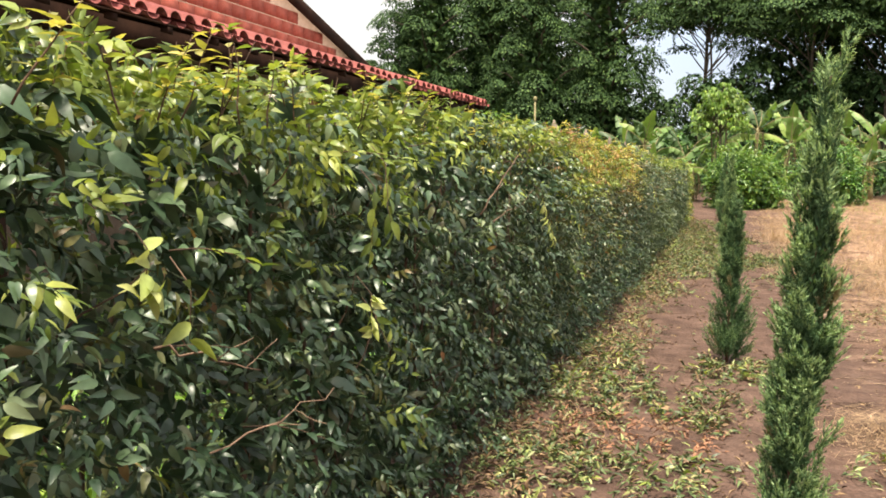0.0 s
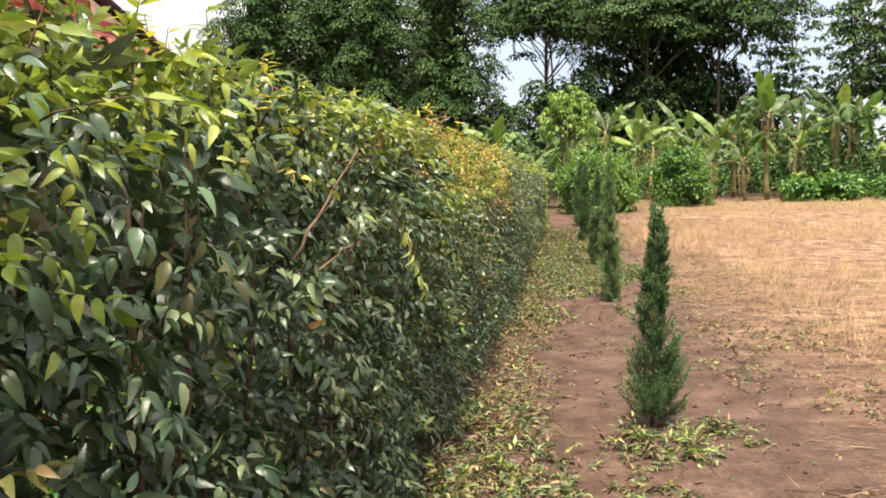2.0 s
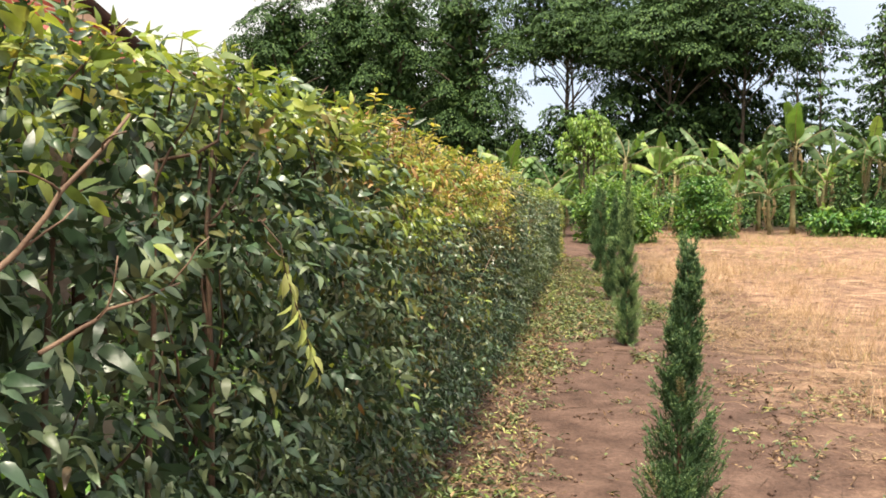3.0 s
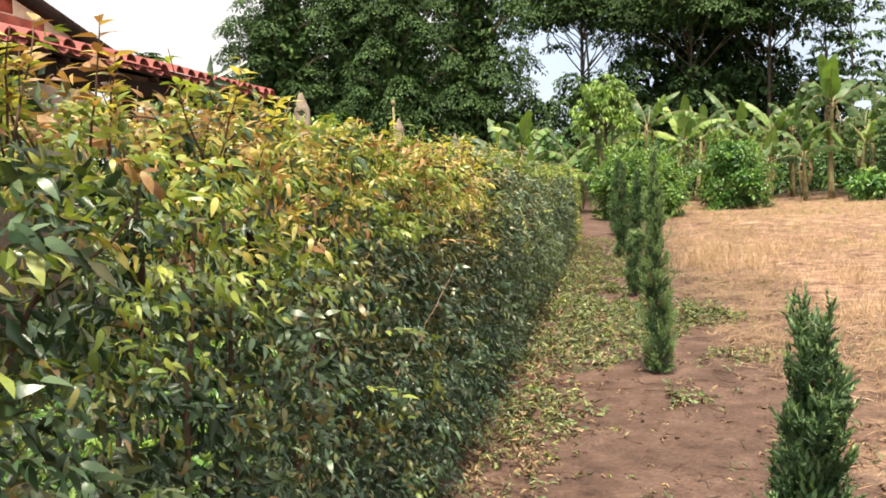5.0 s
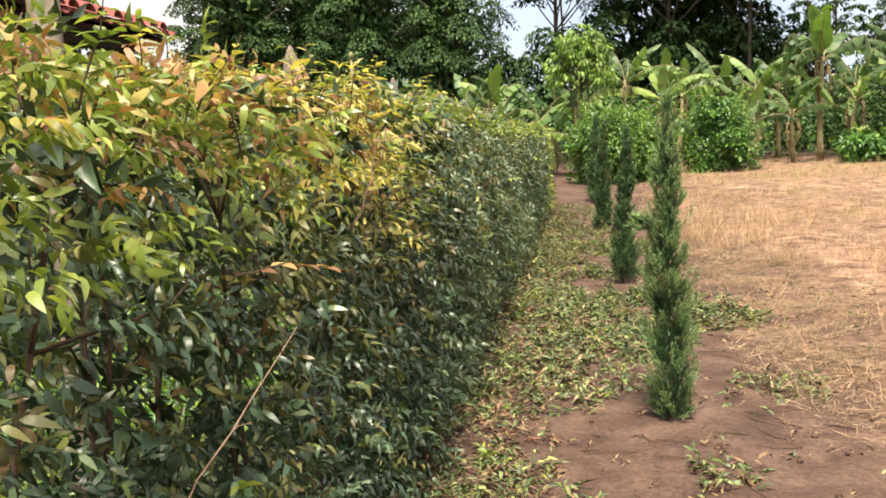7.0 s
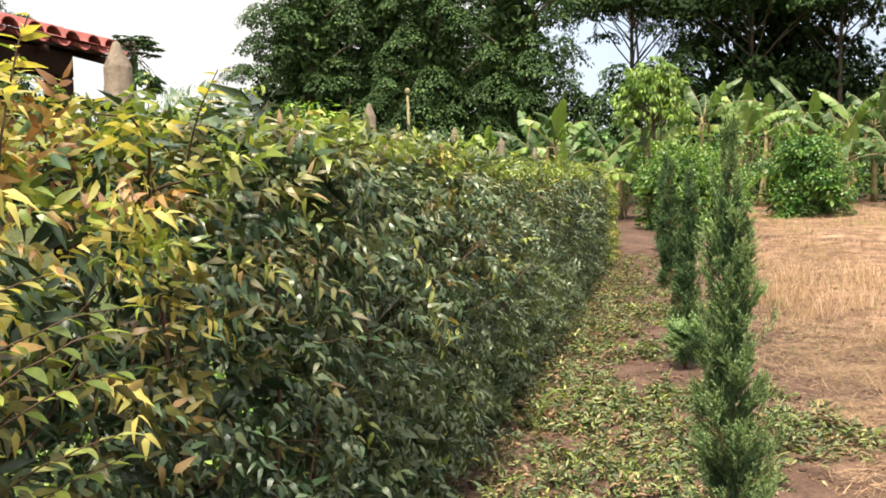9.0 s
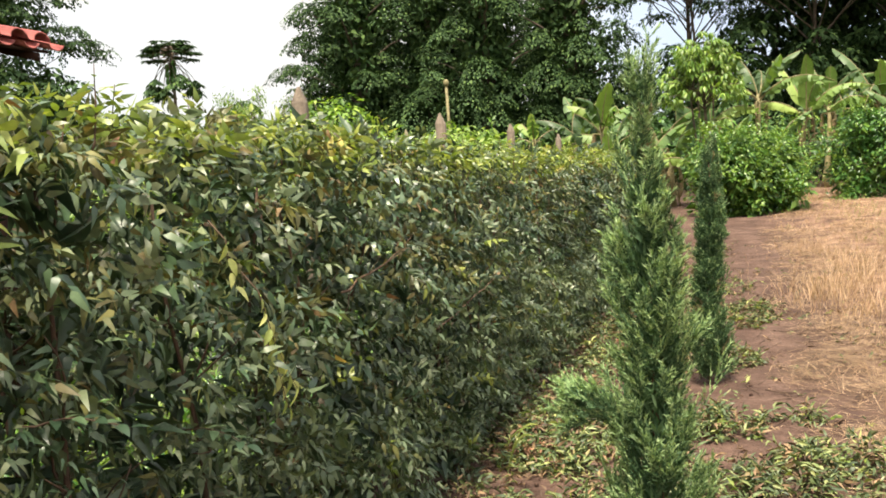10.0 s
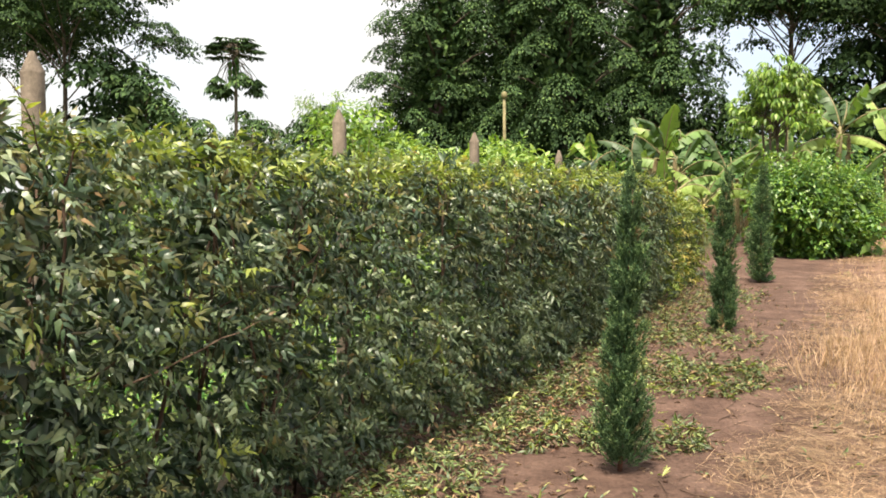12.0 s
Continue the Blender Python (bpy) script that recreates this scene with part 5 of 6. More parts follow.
# shaded undergrowth below the trees
rng = np.random.default_rng(747)
ub = Builder()
spots = np.stack([rng.uniform(-24, 28, 420), rng.uniform(52, 62, 420), rng.uniform(0.1, 2.6, 420)], -1)
among = np.stack([rng.uniform(-4, 19, 280), rng.uniform(39.5, 50, 280), rng.uniform(0.05, 1.5, 280)], -1)
for group, size, count in ((spots, 0.4, 50), (among, 0.24, 70)):
    group[:, 2] += ground_z(group[:, 0], group[:, 1])
    crown_leaves(ub, rng, group, rng.uniform(0.6, 1.2, len(group)), count, size, rng.choice(2, len(group) * count, p=[0.8, 0.2]), 0.8)
tagged(new("undergrowth", ub.mesh("undergrowth", [TREE_LEAF, CITRUS_LEAF])), "shaded dark green undergrowth at the forest edge", "undergrowth", "", "stuff")

def young_tree(x, y):
    """A thin trunk with arching limbs under an umbrella of drooping leaves."""
    rng = np.random.default_rng(760)
    root = thing("young_tree", (x, y, float(ground_z(x, y))), "young tree with drooping fresh light green leaves", "tree")
    tb = Builder()
    tube(tb, stroll(rng, (0, 0, -0.1), (0.01, 0, 1), 3.3, 8, 0.02), np.linspace(0.05, 0.03, 9), 8)
    for dx, dy in ((-0.32, 0.1), (0.22, -0.14), (-0.14, -0.2)):
        tube(tb, [(dx * 0.4, dy * 0.4, -0.1), (dx * 0.7, dy * 0.7, 1.4), (dx, dy, 2.7), (dx * 0.5, dy * 0.5, 3.5)], [0.035, 0.03, 0.025, 0.018], 7)
    part("trunk", tb.mesh("trunk", [BARK], True), root)
    fb, lb = Builder(), Builder()
    for k in range(70):
        ang = k * 2.4 + rng.uniform(-0.3, 0.3)
        q = (k + 0.5) / 70
        reach = (0.15 + 0.85 * q ** 0.5) * rng.uniform(0.85, 1.15)
        t = np.linspace(0, 1, 7)[:, None]
        o = np.array([math.cos(ang), math.sin(ang), 0])
        limb = np.array([0.0, 0, 3.0 - 0.6 * q ** 2]) + t * o * reach + np.array([0, 0, 1.0]) * (t * (1.3 - 0.3 * q) - t ** 2 * (0.15 + 0.6 * q))
        tube(lb, limb, np.linspace(0.014, 0.005, 7), 5)
        # whorls of long leaves hanging from the limb's end
        for w in range(4):
            m = 15
            c = limb[-1] - (limb[-1] - limb[4]) * (0.4 * w) + rng.normal(0, 0.07, 3)
            a2 = rng.uniform(0, 2 * math.pi, m)
            d = np.stack([np.cos(a2) * 0.8, np.sin(a2) * 0.8, rng.uniform(-1.0, -0.1, m)], -1) + o * 0.3
            ln = rng.uniform(0.12, 0.2, m)
            leaves(fb, np.tile(c, (m, 1)) + d * 0.05, d, np.stack([np.cos(a2), np.sin(a2), np.full(m, 1.2)], -1) + rng.normal(0, 0.2, (m, 3)), ln, ln * 0.34, 0, 0.3, 0.4, "medium")
    part("limb", lb.mesh("limb", [BARK], True), root, "", "stuff")
    part("crown", fb.mesh("crown", [BRIGHT_TREE_LEAF]), root, "", "stuff")


young_tree(-0.42, 34.0)
for k, (x, y, h, s, lab) in enumerate([(0.2, 31.0, 2.2, 0.55, "dense fresh green citrus bush beside the path"), (3.5, 34.0, 2.3, 0.66, "dark glossy citrus bush in the field"), (0.9, 31.8, 2.0, 0.5, "dense glossy citrus bush beside the path")]):
    broadleaf("citrus_bush", h, s * 1.35, 0.02, 13, 150, 0.092, CITRUS_LEAF if k == 1 else FRESH_CITRUS_LEAF, 770 + k, lab, "bush", 0.8, 0.05, 0.34, (x, y, float(ground_z(x, y))), "citrus bushes", 14, 60, 0.4)
for k, (x, y, h, s) in enumerate([(-7.0, 26.5, 3.5, 1.1), (-5.6, 26.0, 2.7, 1.1), (-4.5, 27.2, 2.6, 1.1), (-8.6, 27.0, 2.1, 1.2), (-10.8, 28, 2.0, 1.2), (-6.2, 23.0, 1.8, 1.0), (-4.4, 22.5, 1.65, 1.0), (-13.5, 32, 2.2, 1.4), (-3.2, 24.5, 1.8, 0.9), (-2.8, 28.5, 1.9, 0.9), (-7.9, 29.5, 2.7, 1.1), (-12.5, 27, 1.9, 1.2), (-6.0, 29.8, 2.5, 1.1), (-9.6, 24.6, 1.7, 1.1)]):
    broadleaf("garden_shrub", h, s * 0.75, 0.0, 9, 48, 0.145, GARDEN_LEAF if k % 4 else BRIGHT_TREE_LEAF, 790 + k, "bright green shrub overgrown with climbers behind the hedge", "shrub", 0.8, 0.03, 0.42, (x, y, float(ground_z(x, y))), "overgrown shrubs behind the hedge", 0, 14)
for k, (x, y) in enumerate([(8.6, 37.5), (10.2, 38.5), (11.8, 37.8), (13.4, 38.6), (9.4, 36.6), (11.2, 36.2), (12.6, 36.8), (7.8, 36.6)]):
    broadleaf("cassava_plant", 1.05, 0.5, 0.1, 8, 34, 0.2, BRIGHT_TREE_LEAF if k % 3 == 0 else CITRUS_LEAF, 810 + k, "low green crop plant with fingered leaves", "crop plant", 0.5, 0.02, 0.28, (x, y, float(ground_z(x, y))), "low crop plants at the field edge")


def tiered_conifer(x, y, h):
    rng = np.random.default_rng(828)
    root = thing("tiered_conifer", (x, y, float(ground_z(x, y))), "small dark conifer with drooping tiers among the banana plants", "tree")
    tb = Builder()
    tube(tb, stroll(rng, (0, 0, -0.05), (0, 0, 1), h, 6, 0.01), np.linspace(0.035, 0.008, 7), 7)
    part("trunk", tb.mesh("trunk", [BARK], True), root)
    fb = Builder()
    for tier in range(9):
        f = tier / 8
        for k in range(9):
            ang = k * 0.7 + tier + rng.uniform(-0.15, 0.15)
            reach = (0.75 - 0.62 * f) * rng.uniform(0.85, 1.1)
            t = np.linspace(0.1, 1, 14)[:, None]
            o = np.array([math.cos(ang), math.sin(ang), 0])
            p = np.array([0, 0, h * (0.12 + 0.85 * f)]) + o * reach * t + np.array([0, 0, -0.28]) * reach * t ** 1.6
            d = np.repeat(o * 0.7 + np.array([0, 0, -0.2]), 1)[None] + rng.normal(0, 0.5, (14, 3))
            leaves(fb, p, d, np.tile([0, 0, 1.0], (14, 1)), rng.uniform(0.1, 0.18, 14), 0.05, 0, 0.2, 0.2, False)
    part("foliage", fb.mesh("foliage", [TREE_LEAF]), root, "", "stuff")


def papaya(x, y, h):
    rng = np.random.default_rng(830)
    root = thing("papaya_tree", (x, y, float(ground_z(x, y))), "tall papaya tree with a thin bare trunk and drooping fingered leaves", "tree")
    tb = Builder()
    tube(tb, stroll(rng, (0, 0, -0.1), (0, 0, 1), h, 8, 0.012), np.linspace(0.065, 0.045, 9), 8)
    part("trunk", tb.mesh("trunk", [CONCRETE], True), root, "thin pale grey trunk")
    fb, sb = Builder(), Builder()
    for k in range(44):
        ang = k * 2.4 + rng.uniform(-0.2, 0.2)
        q = k / 43
        young = q < 0.6
        start = np.array([0, 0, h - 0.05 - 0.75 * q])
        reach = rng.uniform(0.5, 0.72) * (0.75 + 0.4 * min(q * 2, 1))
        rise = 0.42 - 0.5 * q if young else 0.05
        drop = 0.12 if young else rng.uniform(0.45, 0.95)
        t = np.linspace(0, 1, 7)
        pt = start + np.outer(t * reach, (math.cos(ang), math.sin(ang), rise)) - np.outer(t ** 2.2, (0, 0, drop))
        tube(sb, pt, np.linspace(0.018, 0.009, 7), 5)
        for lobe in range(9):
            m = 7
            a2 = ang + (lobe - 4) * 0.5
            d = np.array([math.cos(a2), math.sin(a2), -0.12 if young else -0.75])
            base = pt[-1] + np.outer(np.linspace(0, 0.22, m), d)
            spreadout = rng.normal(0, 0.4, (m, 3)) * (1, 1, 0.3) + d
            leaves(fb, base, spreadout, np.tile([0, 0, 1.0], (m, 1)) + rng.normal(0, 0.15, (m, 3)), rng.uniform(0.14, 0.25, m), 0.085, 0, 0.15, 0.25, False)
    for k in range(9):
        c = np.array([math.cos(k * 2.1) * 0.13, math.sin(k * 2.1) * 0.13, h - 0.7 - 0.07 * k])
        fruit = [c + (0, 0, 0.14), c + (0, 0, 0.08), c, c - (0, 0, 0.08), c - (0, 0, 0.14)]
        gb = Builder()
        tube(gb, fruit, [0.02, 0.065, 0.085, 0.06, 0.015], 7)
        part("fruit", gb.mesh("fruit", [CITRUS_LEAF], True), root, "green papaya fruit")
    part("leaf_stalk", sb.mesh("leaf_stalk", [BARK], True), root, "", "stuff")
    part("crown", fb.mesh("crown", [TREE_LEAF]), root, "", "stuff")


papaya(-16.93, 35.9, 6.1)
tiered_conifer(8.55, 37.4, 2.3)
pb = Builder()
tube(pb, [(0, 0, -0.1), (0.02, 0, 2), (0, 0.02, 3.7)], [0.05, 0.045, 0.04], 8)
tube(pb, [(0, 0.02, 3.7), (0, 0.02, 3.76), (0, 0.02, 3.86), (0, 0.02, 3.9)], [0.05, 0.08, 0.075, 0.03], 8)
stake = new("garden_stake", pb.mesh("garden_stake", [BANANA_STEM], True))
stake.location = (-7.4, 35.0, float(ground_z(-7.4, 35)))
tagged(stake, "tall pale wooden stake standing among the shrubs", "stake")


# ---- clipped leaves on the ground ----
def litter(name, spots, label, seed, mats, weights, size=0.05):
    """Wilted sprigs in loose heaps with ragged edges; spots: x, y, half-widths, number, heap height."""
    rng = np.random.default_rng(seed)
    fb = Builder()
    per = 5
    for x0, y0, rx, ry, n, heap in spots:
        n = int(n * 1.7)
        u = rng.uniform(-1.25, 1.25, (n, 2))
        x, y = x0 + u[:, 0] * rx, y0 + u[:, 1] * ry
        r2 = (u ** 2).sum(1)
        edge = 0.9 - r2 + 0.45 * wave(x, y, 50, 5) + 0.42 * wave(x, y, 51, 15) + rng.normal(0, 0.12, n)
        ok = (edge > 0) & (wave(x, y, 54, 24) + 0.6 * wave(x, y, 55, 47) > -0.15 + rng.normal(0, 0.25, n))
        x, y, edge = x[ok], y[ok], edge[ok]
        k = len(x)
        if not k:
            continue
        top = heap * np.clip(edge, 0, 1) ** 0.6 * (0.75 + 0.8 * wave(x, y, 54, 24))
        z = ground_z(x, y) + 0.006 + np.maximum(0, top - rng.exponential(0.014, k))
        a = rng.uniform(0, 2 * math.pi, k)
        d = np.stack([np.cos(a), np.sin(a), rng.normal(0.2, 0.5, k)], -1)
        side = np.stack([-np.sin(a), np.cos(a), rng.normal(0, 0.3, k)], -1)
        v = np.linspace(0, 1, per)[None] * rng.uniform(0.03, 0.07, (k, 1))
        flip = np.where(np.arange(per) % 2, 1.0, -1.0)[None] * rng.uniform(0.2, 1.0, (k, per))
        base = np.stack([x, y, z], -1)[:, None] + d[:, None] * v[..., None]
        along = d[:, None] * 0.8 + side[:, None] * flip[..., None] + rng.normal(0, 0.28, (k, per, 3))
        ln = size * rng.uniform(0.6, 1.25, (k, per))
        m = np.where(rng.uniform(0, 1, (k, per)) < 0.2, rng.choice(len(mats), (k, per), p=weights), rng.choice(len(mats), k, p=weights)[:, None])
        base[..., 2] = np.maximum(base[..., 2], ground_z(base[..., 0], base[..., 1]) + 0.006)
        args = [base.reshape(-1, 3), along.reshape(-1, 3), np.tile([0, 0, 1.0], (k * per, 1)) + rng.normal(0, 0.6, (k * per, 3)), ln.ravel(), (ln * rng.uniform(0.18, 0.36, (k, per))).ravel(), m.ravel()]
        near = (np.repeat(y, per) < 17) & (rng.uniform(0, 1, k * per) < 0.5)
        for some, grade in ((near, "medium"), (~near, False)):
            leaves(fb, *[q[some] for q in args], 0.7, 0.4, grade)
    ob = new(name, fb.mesh(name, mats))
    return tagged(ob, label, "leaf litter", "", "stuff")


GREEN_SPOTS = [(-0.8, 6.1, 0.45, 0.7, 900, 0.07), (0.02, 6.75, 0.3, 0.32, 420, 0.05), (-0.15, 5.7, 0.3, 0.45, 360, 0.05), (0.35, 7.1, 0.25, 0.3, 160, 0.04), (-0.9, 7.1, 0.35, 0.5, 450, 0.06),
               (-0.6, 13.0, 0.6, 0.7, 1100, 0.06), (-0.35, 14.0, 0.7, 0.6, 1800, 0.07), (0.55, 14.8, 0.38, 0.38, 900, 0.1), (0.18, 11.5, 0.16, 0.17, 100, 0.05), (0.6, 12.9, 0.4, 0.3, 260, 0.04), (-0.8, 11.2, 0.35, 0.6, 450, 0.05),
               (-0.62, 15.15, 0.55, 0.5, 2200, 0.09), (0.05, 15.55, 0.33, 0.28, 850, 0.08), (0.48, 15.68, 0.15, 0.12, 90, 0.05), (-0.95, 16.0, 0.4, 0.5, 600, 0.06), (-0.1, 14.7, 0.5, 0.3, 900, 0.07),
               (-0.75, 17.1, 0.42, 0.45, 900, 0.08), (-0.3, 17.25, 0.28, 0.35, 480, 0.07), (-0.75, 18.1, 0.45, 0.5, 750, 0.06), (0.14, 17.3, 0.2, 0.3, 300, 0.05), (0.16, 19.1, 0.42, 0.8, 1000, 0.06), (-0.35, 19.3, 0.35, 0.8, 500, 0.04),
               (-0.7, 19.6, 0.5, 1.0, 700, 0.05), (-0.1, 21.0, 0.5, 0.8, 500, 0.05), (-0.6, 21.6, 0.5, 1.2, 700, 0.05), (-0.5, 24.3, 0.55, 1.6, 600, 0.04), (-0.35, 4.4, 0.5, 0.4, 420, 0.05), (-0.85, 4.3, 0.4, 0.5, 420, 0.05), (0.9, 4.9, 0.3, 0.35, 160, 0.05)]
GREEN_SPOTS += [(-1.05, y, 0.34, 0.75, 240, 0.06) for y in np.arange(10.5, 24, 1.2)]
litter("clipped_leaves", GREEN_SPOTS, "heaps of freshly clipped green and yellow leaves on soil", 60, [LITTER_LEAF, LITTER_BROWN, LIME_LEAF, PALE_LEAF], [0.7, 0.22, 0.07, 0.01], 0.05)
BROWN_SPOTS = [(-0.92, y, 0.4, 0.9, 620 if y < 12 else 380, 0.045) for y in np.arange(3.0, 26, 1.1)] + [(-0.3, y, 0.8, 1.2, 110, 0.006) for y in np.arange(3.5, 26, 1.7)] + [(1.25, y, 1.1, 1.5, 170, 0.012) for y in np.arange(5, 24, 2.2)] + [(0.85, 10.6, 0.4, 0.45, 260, 0.02), (1.3, 9.7, 0.5, 0.5, 260, 0.02), (0.75, 8.6, 0.3, 0.5, 160, 0.015), (1.5, 7.8, 0.5, 0.5, 260, 0.02)]
litter("fallen_leaves", BROWN_SPOTS, "band of dry brown and yellow fallen leaves along the hedge", 61, [LITTER_BROWN, LITTER_LEAF, PALE_LEAF], [0.66, 0.31, 0.03], 0.042)
litter("rust_leaves", [(-0.4, 5.0, 0.45, 0.5, 300, 0.05), (-0.8, 4.9, 0.35, 0.35, 150, 0.04), (-0.85, 14.98, 0.22, 0.22, 130, 0.07), (-0.8, 12.1, 0.3, 0.3, 70, 0.03), (-0.6, 17.9, 0.25, 0.3, 70, 0.05), (-0.55, 16.9, 0.15, 0.2, 40, 0.06)], "patch of rust-red dead leaves on the path", 62, [LITTER_RED, LITTER_BROWN], [0.7, 0.3], 0.04)

# twigs and clods on the path
rng = np.random.default_rng(64)
tb = Builder()
for _ in range(620):
    x, y = rng.uniform(-1.3, 2.2), rng.uniform(3, 22)
    a = rng.uniform(0, 6.28)
    p = stroll(rng, (x, y, float(ground_z(x, y)) + 0.008), (math.cos(a), math.sin(a), 0), rng.uniform(0.06, 0.28), 4, 0.12)
    p[:, 2] = ground_z(p[:, 0], p[:, 1]) + 0.006
    tube(tb, p, np.linspace(0.0028, 0.0012, len(p)), 4)
tagged(new("fallen_twigs", tb.mesh("fallen_twigs", [TWIG], True)), "thin broken twigs scattered on the soil", "twigs", "", "stuff")
cb = Builder()
ico = np.array([(0, 0, 1), (0.9, 0, 0.3), (0.28, 0.85, 0.3), (-0.73, 0.53, 0.3), (-0.73, -0.53, 0.3), (0.28, -0.85, 0.3), (0, 0, -0.5)])
ico_f = [[0, 1, 2], [0, 2, 3], [0, 3, 4], [0, 4, 5], [0, 5, 1], [6, 2, 1], [6, 3, 2], [6, 4, 3], [6, 5, 4], [6, 1, 5]]
for _ in range(900):
    x, y = rng.uniform(-1.2, 3.0), rng.uniform(3, 22)
    s = rng.uniform(0.006, 0.022)
    cb.add(ico * rng.uniform(0.6, 1.3, (7, 3)) * s + (x, y, float(ground_z(x, y))), [ico_f])
tagged(new("soil_clods", cb.mesh("soil_clods", [SOIL], False)), "small clods of brown soil on the path", "soil", "", "stuff")


# ---- dry field ----
def blades(b, x, y, h, lean, width, mat, rng, around=None):
    """Dry stalks that bow over towards their tips, each in its own direction or away from a tuft's middle."""
    n = len(x)
    a = rng.uniform(0, 2 * math.pi, n) if around is None else around
    base = np.stack([x, y, ground_z(x, y) - 0.01], -1)
    bow = np.stack([np.cos(a), np.sin(a), np.zeros(n)], -1) * (lean * h)[:, None]
    turn = rng.uniform(0, 2 * math.pi, n)
    side = np.stack([np.cos(turn), np.sin(turn), np.zeros(n)], -1) * (width / 2)[:, None]
    rise = np.sqrt(np.maximum(h ** 2 - 0.72 * (lean * h) ** 2, 1e-5))
    mid = base + bow * 0.36 + np.outer(rise * 0.72, (0, 0, 1))
    tip = base + bow * 1.05 + np.outer(rise * (1.0 - 0.25 * np.clip(lean, 0, 1)), (0, 0, 1))
    co = np.stack([base - side, base + side, mid + side * 0.9, mid - side * 0.9, tip], 1).reshape(-1, 3)
    o = np.arange(n)[:, None] * 5
    b.add(co, [o + np.array([[0, 1, 2, 3]]), o + np.array([[3, 2, 4]])], mat)


rng = np.random.default_rng(90)
gb = Builder()
# tufts, thick where the field was left standing and scarce on the bare stretches
n = 6800
ty = 5 + 32 * rng.uniform(0, 1, n) ** 0.8
tx = 0.95 + rng.uniform(0, 1, n) ** 1.1 * (2.5 + 0.62 * (ty - 2))
stand = wave(tx, ty, 91, 0.9) + 0.6 * wave(tx, ty, 92, 2.7) + 0.55 * step(1.0, 2.6, tx) + 0.35 * step(17, 26, ty)
bare = step(2.6, 1.6, tx) * step(13.5, 11.5, ty)
ok = stand > 0.6 + 0.9 * bare + rng.normal(0, 0.22, n)
tx, ty, stand = tx[ok], ty[ok], np.clip(stand[ok], 0, 2)
count = (rng.uniform(5, 24, len(tx)) * (0.45 + 0.75 * stand)).astype(int)
who = np.repeat(np.arange(len(tx)), count)
n = len(who)
u = rng.normal(0, 1, (n, 2)) * rng.uniform(0.03, 0.2, len(tx))[who][:, None]
x, y = tx[who] + u[:, 0], ty[who] + u[:, 1]
h = rng.uniform(0.25, 1.0, n) * (0.12 + 0.4 * rng.uniform(0, 1, len(tx)) ** 1.6 * (0.6 + 0.5 * stand))[who]
green = rng.uniform(0, 1, n) < np.where(rng.uniform(0, 1, len(tx)) < 0.05 + 0.4 * step(22, 31, ty) + 0.1 * step(2.5, 4, tx), 0.6, 0.03)[who]
blades(gb, x, y, h, rng.uniform(0.55, 1.45, n), 0.0018 + 0.00007 * y, green.astype(int), rng, np.where(rng.uniform(0, 1, n) < 0.5, rng.normal(0, 0.5, n), np.arctan2(u[:, 1], u[:, 0]) + rng.normal(0, 0.7, n)) + 3.14 * (wave(tx, ty, 98, 0.7) > 0.3)[who])
# short stubble between them
n = 22000
y = 5 + 31 * rng.uniform(0, 1, n) ** 0.85
x = 0.8 + rng.uniform(0, 1, n) ** 1.1 * (2.5 + 0.62 * (y - 2))
ok = wave(x, y, 94, 1.4) + 0.7 * wave(x, y, 93, 5) + 0.4 * step(1.0, 2.6, x) > 0.2 + 0.6 * step(2.4, 1.4, x) * step(13.5, 11.5, y) + rng.normal(0, 0.3, n)
x, y = x[ok], y[ok]
n = len(x)
blades(gb, x, y, rng.uniform(0.04, 0.14, n), rng.uniform(0.3, 1.0, n), 0.0024 + 0.00012 * y, np.zeros(n, int), rng)
# taller tufts beside the path
for tx, ty, th, k in [(1.05, 20.2, 0.5, 420), (1.35, 20.9, 0.48, 420), (1.25, 19.3, 0.42, 300), (1.8, 19.8, 0.45, 400), (1.7, 17.6, 0.38, 260), (2.3, 21.8, 0.5, 420), (1.5, 22.6, 0.42, 320), (2.2, 14.6, 0.42, 300), (2.0, 11.8, 0.4, 280), (2.6, 17.2, 0.45, 340), (1.9, 9.6, 0.4, 220), (1.2, 24.2, 0.4, 300)]:
    u = rng.normal(0, 1, (k, 2)) * rng.uniform(0.1, 0.36, (k, 1)) * (1, 1.4)
    blades(gb, tx + u[:, 0], ty + u[:, 1], rng.uniform(0.35, 1, k) * th, rng.uniform(0.35, 1.25, k), np.full(k, 0.0032), np.zeros(k, int), rng)
tagged(new("dry_grass", gb.mesh("dry_grass", [STRAW, GREEN_GRASS])), "dry straw-coloured grass standing in tufts over the field", "grass", "", "stuff")

# straw lying flat along the edge of the field
sb = Builder()
n = 110000
y = 4 + 28 * rng.uniform(0, 1, n) ** 0.9
x = 0.5 + rng.gamma(1.6, 1.0, n) * (0.55 + 0.035 * y)
ok = wave(x, y, 95, 1.9) + 0.5 * wave(x, y, 96, 6) > -0.1 + rng.normal(0, 0.3, n) + 0.5 * step(1.2, 0.6, x) + 0.7 * step(2.2, 1.2, x) * step(13.0, 11.0, y) * step(7.0, 8.0, y)
x, y = x[ok], y[ok]
n = len(x)
heap = np.maximum(0, wave(x, y, 95, 1.9)) * 0.08
a = rng.normal(0.25, 0.6, n) + 1.5 * wave(x, y, 97, 1.1)
d = np.stack([np.cos(a), np.sin(a), rng.normal(0.04, 0.1, n)], -1)
ln = rng.uniform(0.05, 0.2, n)
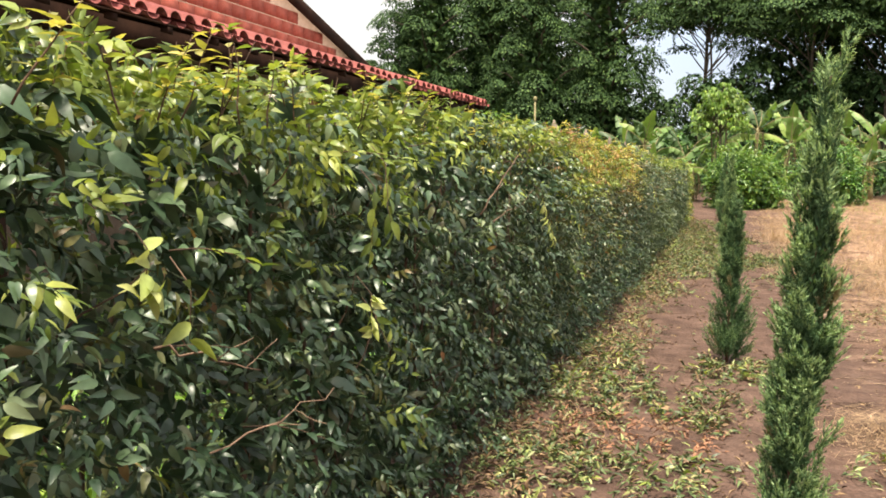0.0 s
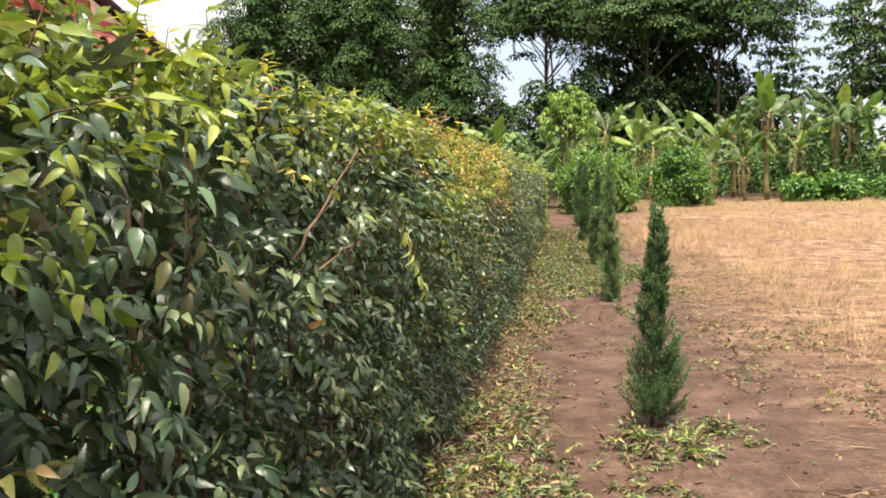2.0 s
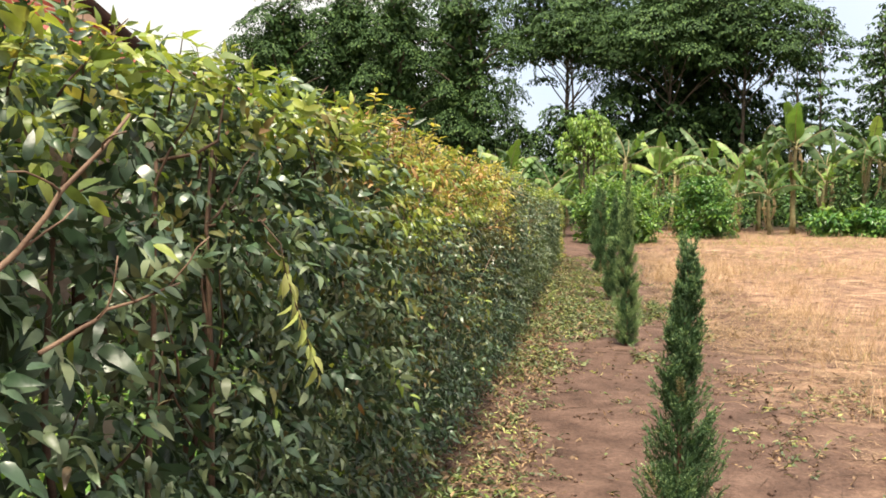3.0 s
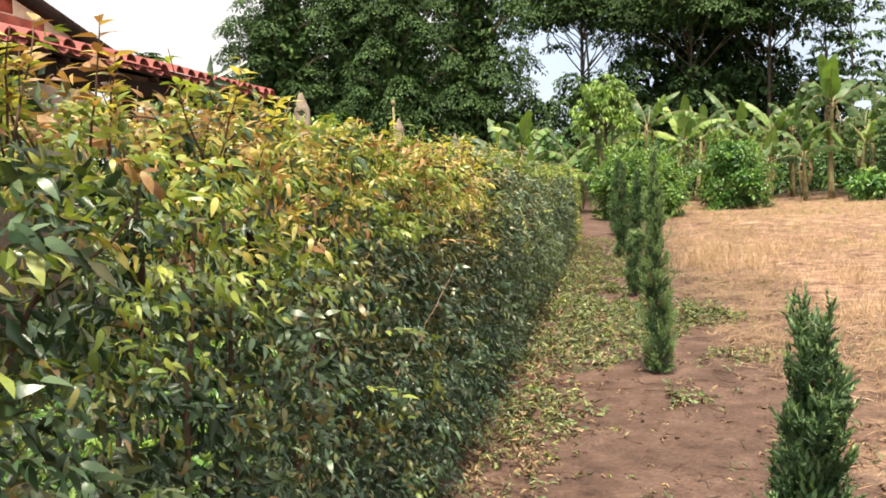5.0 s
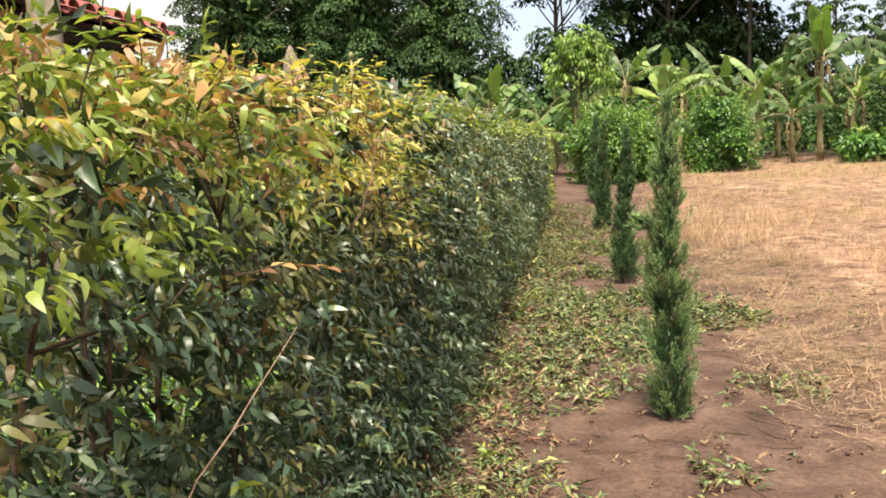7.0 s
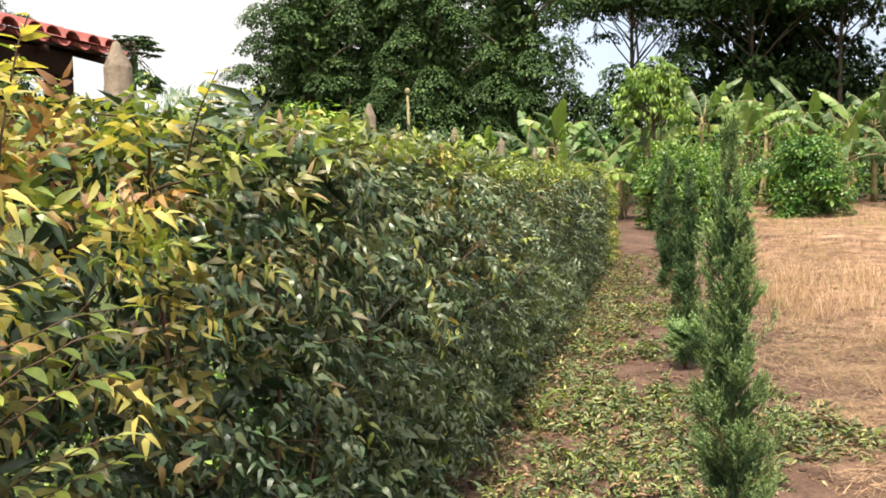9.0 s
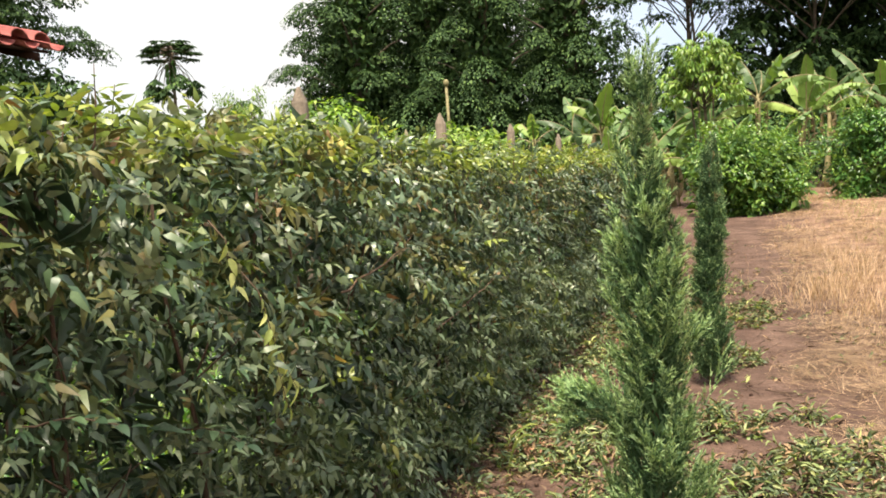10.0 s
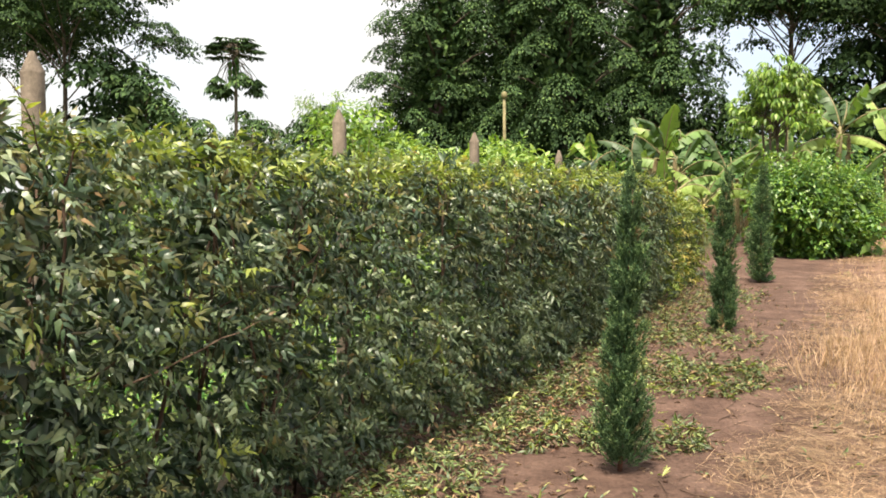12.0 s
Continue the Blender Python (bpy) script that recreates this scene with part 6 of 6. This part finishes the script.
pos = np.stack([x, y, ground_z(x, y) + 0.004 + heap * rng.uniform(0, 1, n)], -1)
leaves(sb, pos, d, np.tile([0, 0, 1.0], (n, 1)) + rng.normal(0, 0.3, (n, 3)), ln, rng.uniform(0.002, 0.0042, n) + 0.00008 * y, rng.choice(2, n, p=[0.3, 0.7]), 0.3, 0.06, "needle")
for tx, ty, rx, ry, k in [(0.85, 5.6, 0.32, 0.4, 900), (1.3, 5.2, 0.4, 0.5, 900), (0.8, 17.3, 0.3, 0.45, 700), (1.05, 16.4, 0.4, 0.5, 900), (0.95, 18.4, 0.35, 0.6, 800), (1.4, 17.4, 0.5, 1.0, 1400), (0.62, 19.7, 0.3, 0.5, 450), (0.85, 15.3, 0.3, 0.45, 600), (1.4, 15.2, 0.5, 0.7, 1000), (0.55, 16.9, 0.2, 0.3, 240),
                          (1.5, 10.6, 0.4, 0.6, 300), (1.7, 12.2, 0.5, 0.8, 900), (1.1, 13.6, 0.4, 0.6, 700), (1.5, 8.4, 0.45, 0.6, 450), (0.8, 21.5, 0.35, 0.8, 600)]:
    u = rng.normal(0, 0.6, (int(k * 2.2), 2))
    px, py = tx + u[:, 0] * rx, ty + u[:, 1] * ry
    k = len(px)
    a = rng.normal(0.3, 1.1, k) + 1.2 * wave(px, py, 97, 1.1)
    hz = 0.07 * np.exp(-(u ** 2).sum(1)) * (0.6 + 0.5 * wave(px, py, 99, 6))
    p = np.stack([px, py, ground_z(px, py) + 0.004 + np.maximum(0, hz) * rng.uniform(0.3, 1, k)], -1)
    leaves(sb, p, np.stack([np.cos(a), np.sin(a), rng.normal(0.03, 0.14, k)], -1), np.tile([0, 0, 1.0], (k, 1)), rng.uniform(0.07, 0.26, k), rng.uniform(0.002, 0.004, k), rng.choice(2, k, p=[0.32, 0.68]), 0.3, 0.1, "needle")
tagged(new("cut_straw", sb.mesh("cut_straw", [STRAW, LITTER_BROWN])), "cut dry straw lying in loose mats on soil", "straw", "", "stuff")

# a few long green blades at the foot of the hedge
gb = Builder()
for k, (x, y) in enumerate([(-0.92, 14.62), (-0.94, 14.7), (-0.96, 14.55), (-0.95, 5.6), (-0.98, 10.4)]):
    a = rng.uniform(-0.6, 0.6)
    t = np.linspace(0, 1, 8)[:, None]
    mid = np.array([x, y, 0.0]) + t * np.array([0.16, -0.2 + 0.1 * k, 0.62]) - t ** 2 * np.array([-0.06, 0.12, 0.3])
    w = 0.012 * np.sin(np.clip(t * 0.93 + 0.05, 0, 1) * math.pi) ** 0.5
    s = np.array([math.sin(a), math.cos(a), 0.15])
    co = np.concatenate([mid - s * w, mid + s * w])
    q = np.arange(7)
    gb.add(co, [np.stack([q, q + 8, q + 9, q + 1], -1)])
tagged(new("long_grass_blades", gb.mesh("long_grass_blades", [GREEN_GRASS], True)), "long arching green grass blades at the hedge foot", "grass", "", "stuff")

# ---- single bricks of the gable ----
BL, BH, GAP = 0.38, 0.2, 0.016
bricks = {}
row = 0
rng = np.random.default_rng(12)
z = 2.95
while z < 5.4:
    y = 6.0 + (row % 2) * BL / 2
    while y < 16.3:
        end = min(y + BL, 16.34)
        if min(rake(y), rake(end)) - 0.12 > z + BH:
            ln = round(end - y - GAP, 3)
            if ln > 0.08:
                if ln not in bricks:
                    kb = Builder()
                    box(kb, (-0.02, 0, 0), (0.012, ln, BH - GAP), 0, 0.006)
                    bricks[ln] = kb.mesh("brick", [BRICK])
                ob = new("brick", bricks[ln])
                ob.parent = gable_wall
                ob.location = (rng.normal(0, 0.002), y - HY, z)
        y += BL
    z += BH
    row += 1


# ---- weeds behind the hedge ----
rng = np.random.default_rng(98)
gb = Builder()
n = 20000
y = rng.uniform(3, 30, n)
x = -2.1 - rng.gamma(1.4, 1.2, n)
leaves(gb, np.stack([x, y, ground_z(x, y) + rng.uniform(0, 0.25, n) ** 1.3], -1), rng.normal(0, 0.6, (n, 3)) + (0, 0, 0.5), rng.normal(0, 0.3, (n, 3)) + (0, 0, 1), rng.uniform(0.05, 0.16, n), 0.035, rng.choice(2, n), 0.25, 0.3, False)
tagged(new("garden_weeds", gb.mesh("garden_weeds", [BRIGHT_TREE_LEAF, CITRUS_LEAF])), "low bright green weeds on the ground behind the hedge", "weeds", "", "stuff")
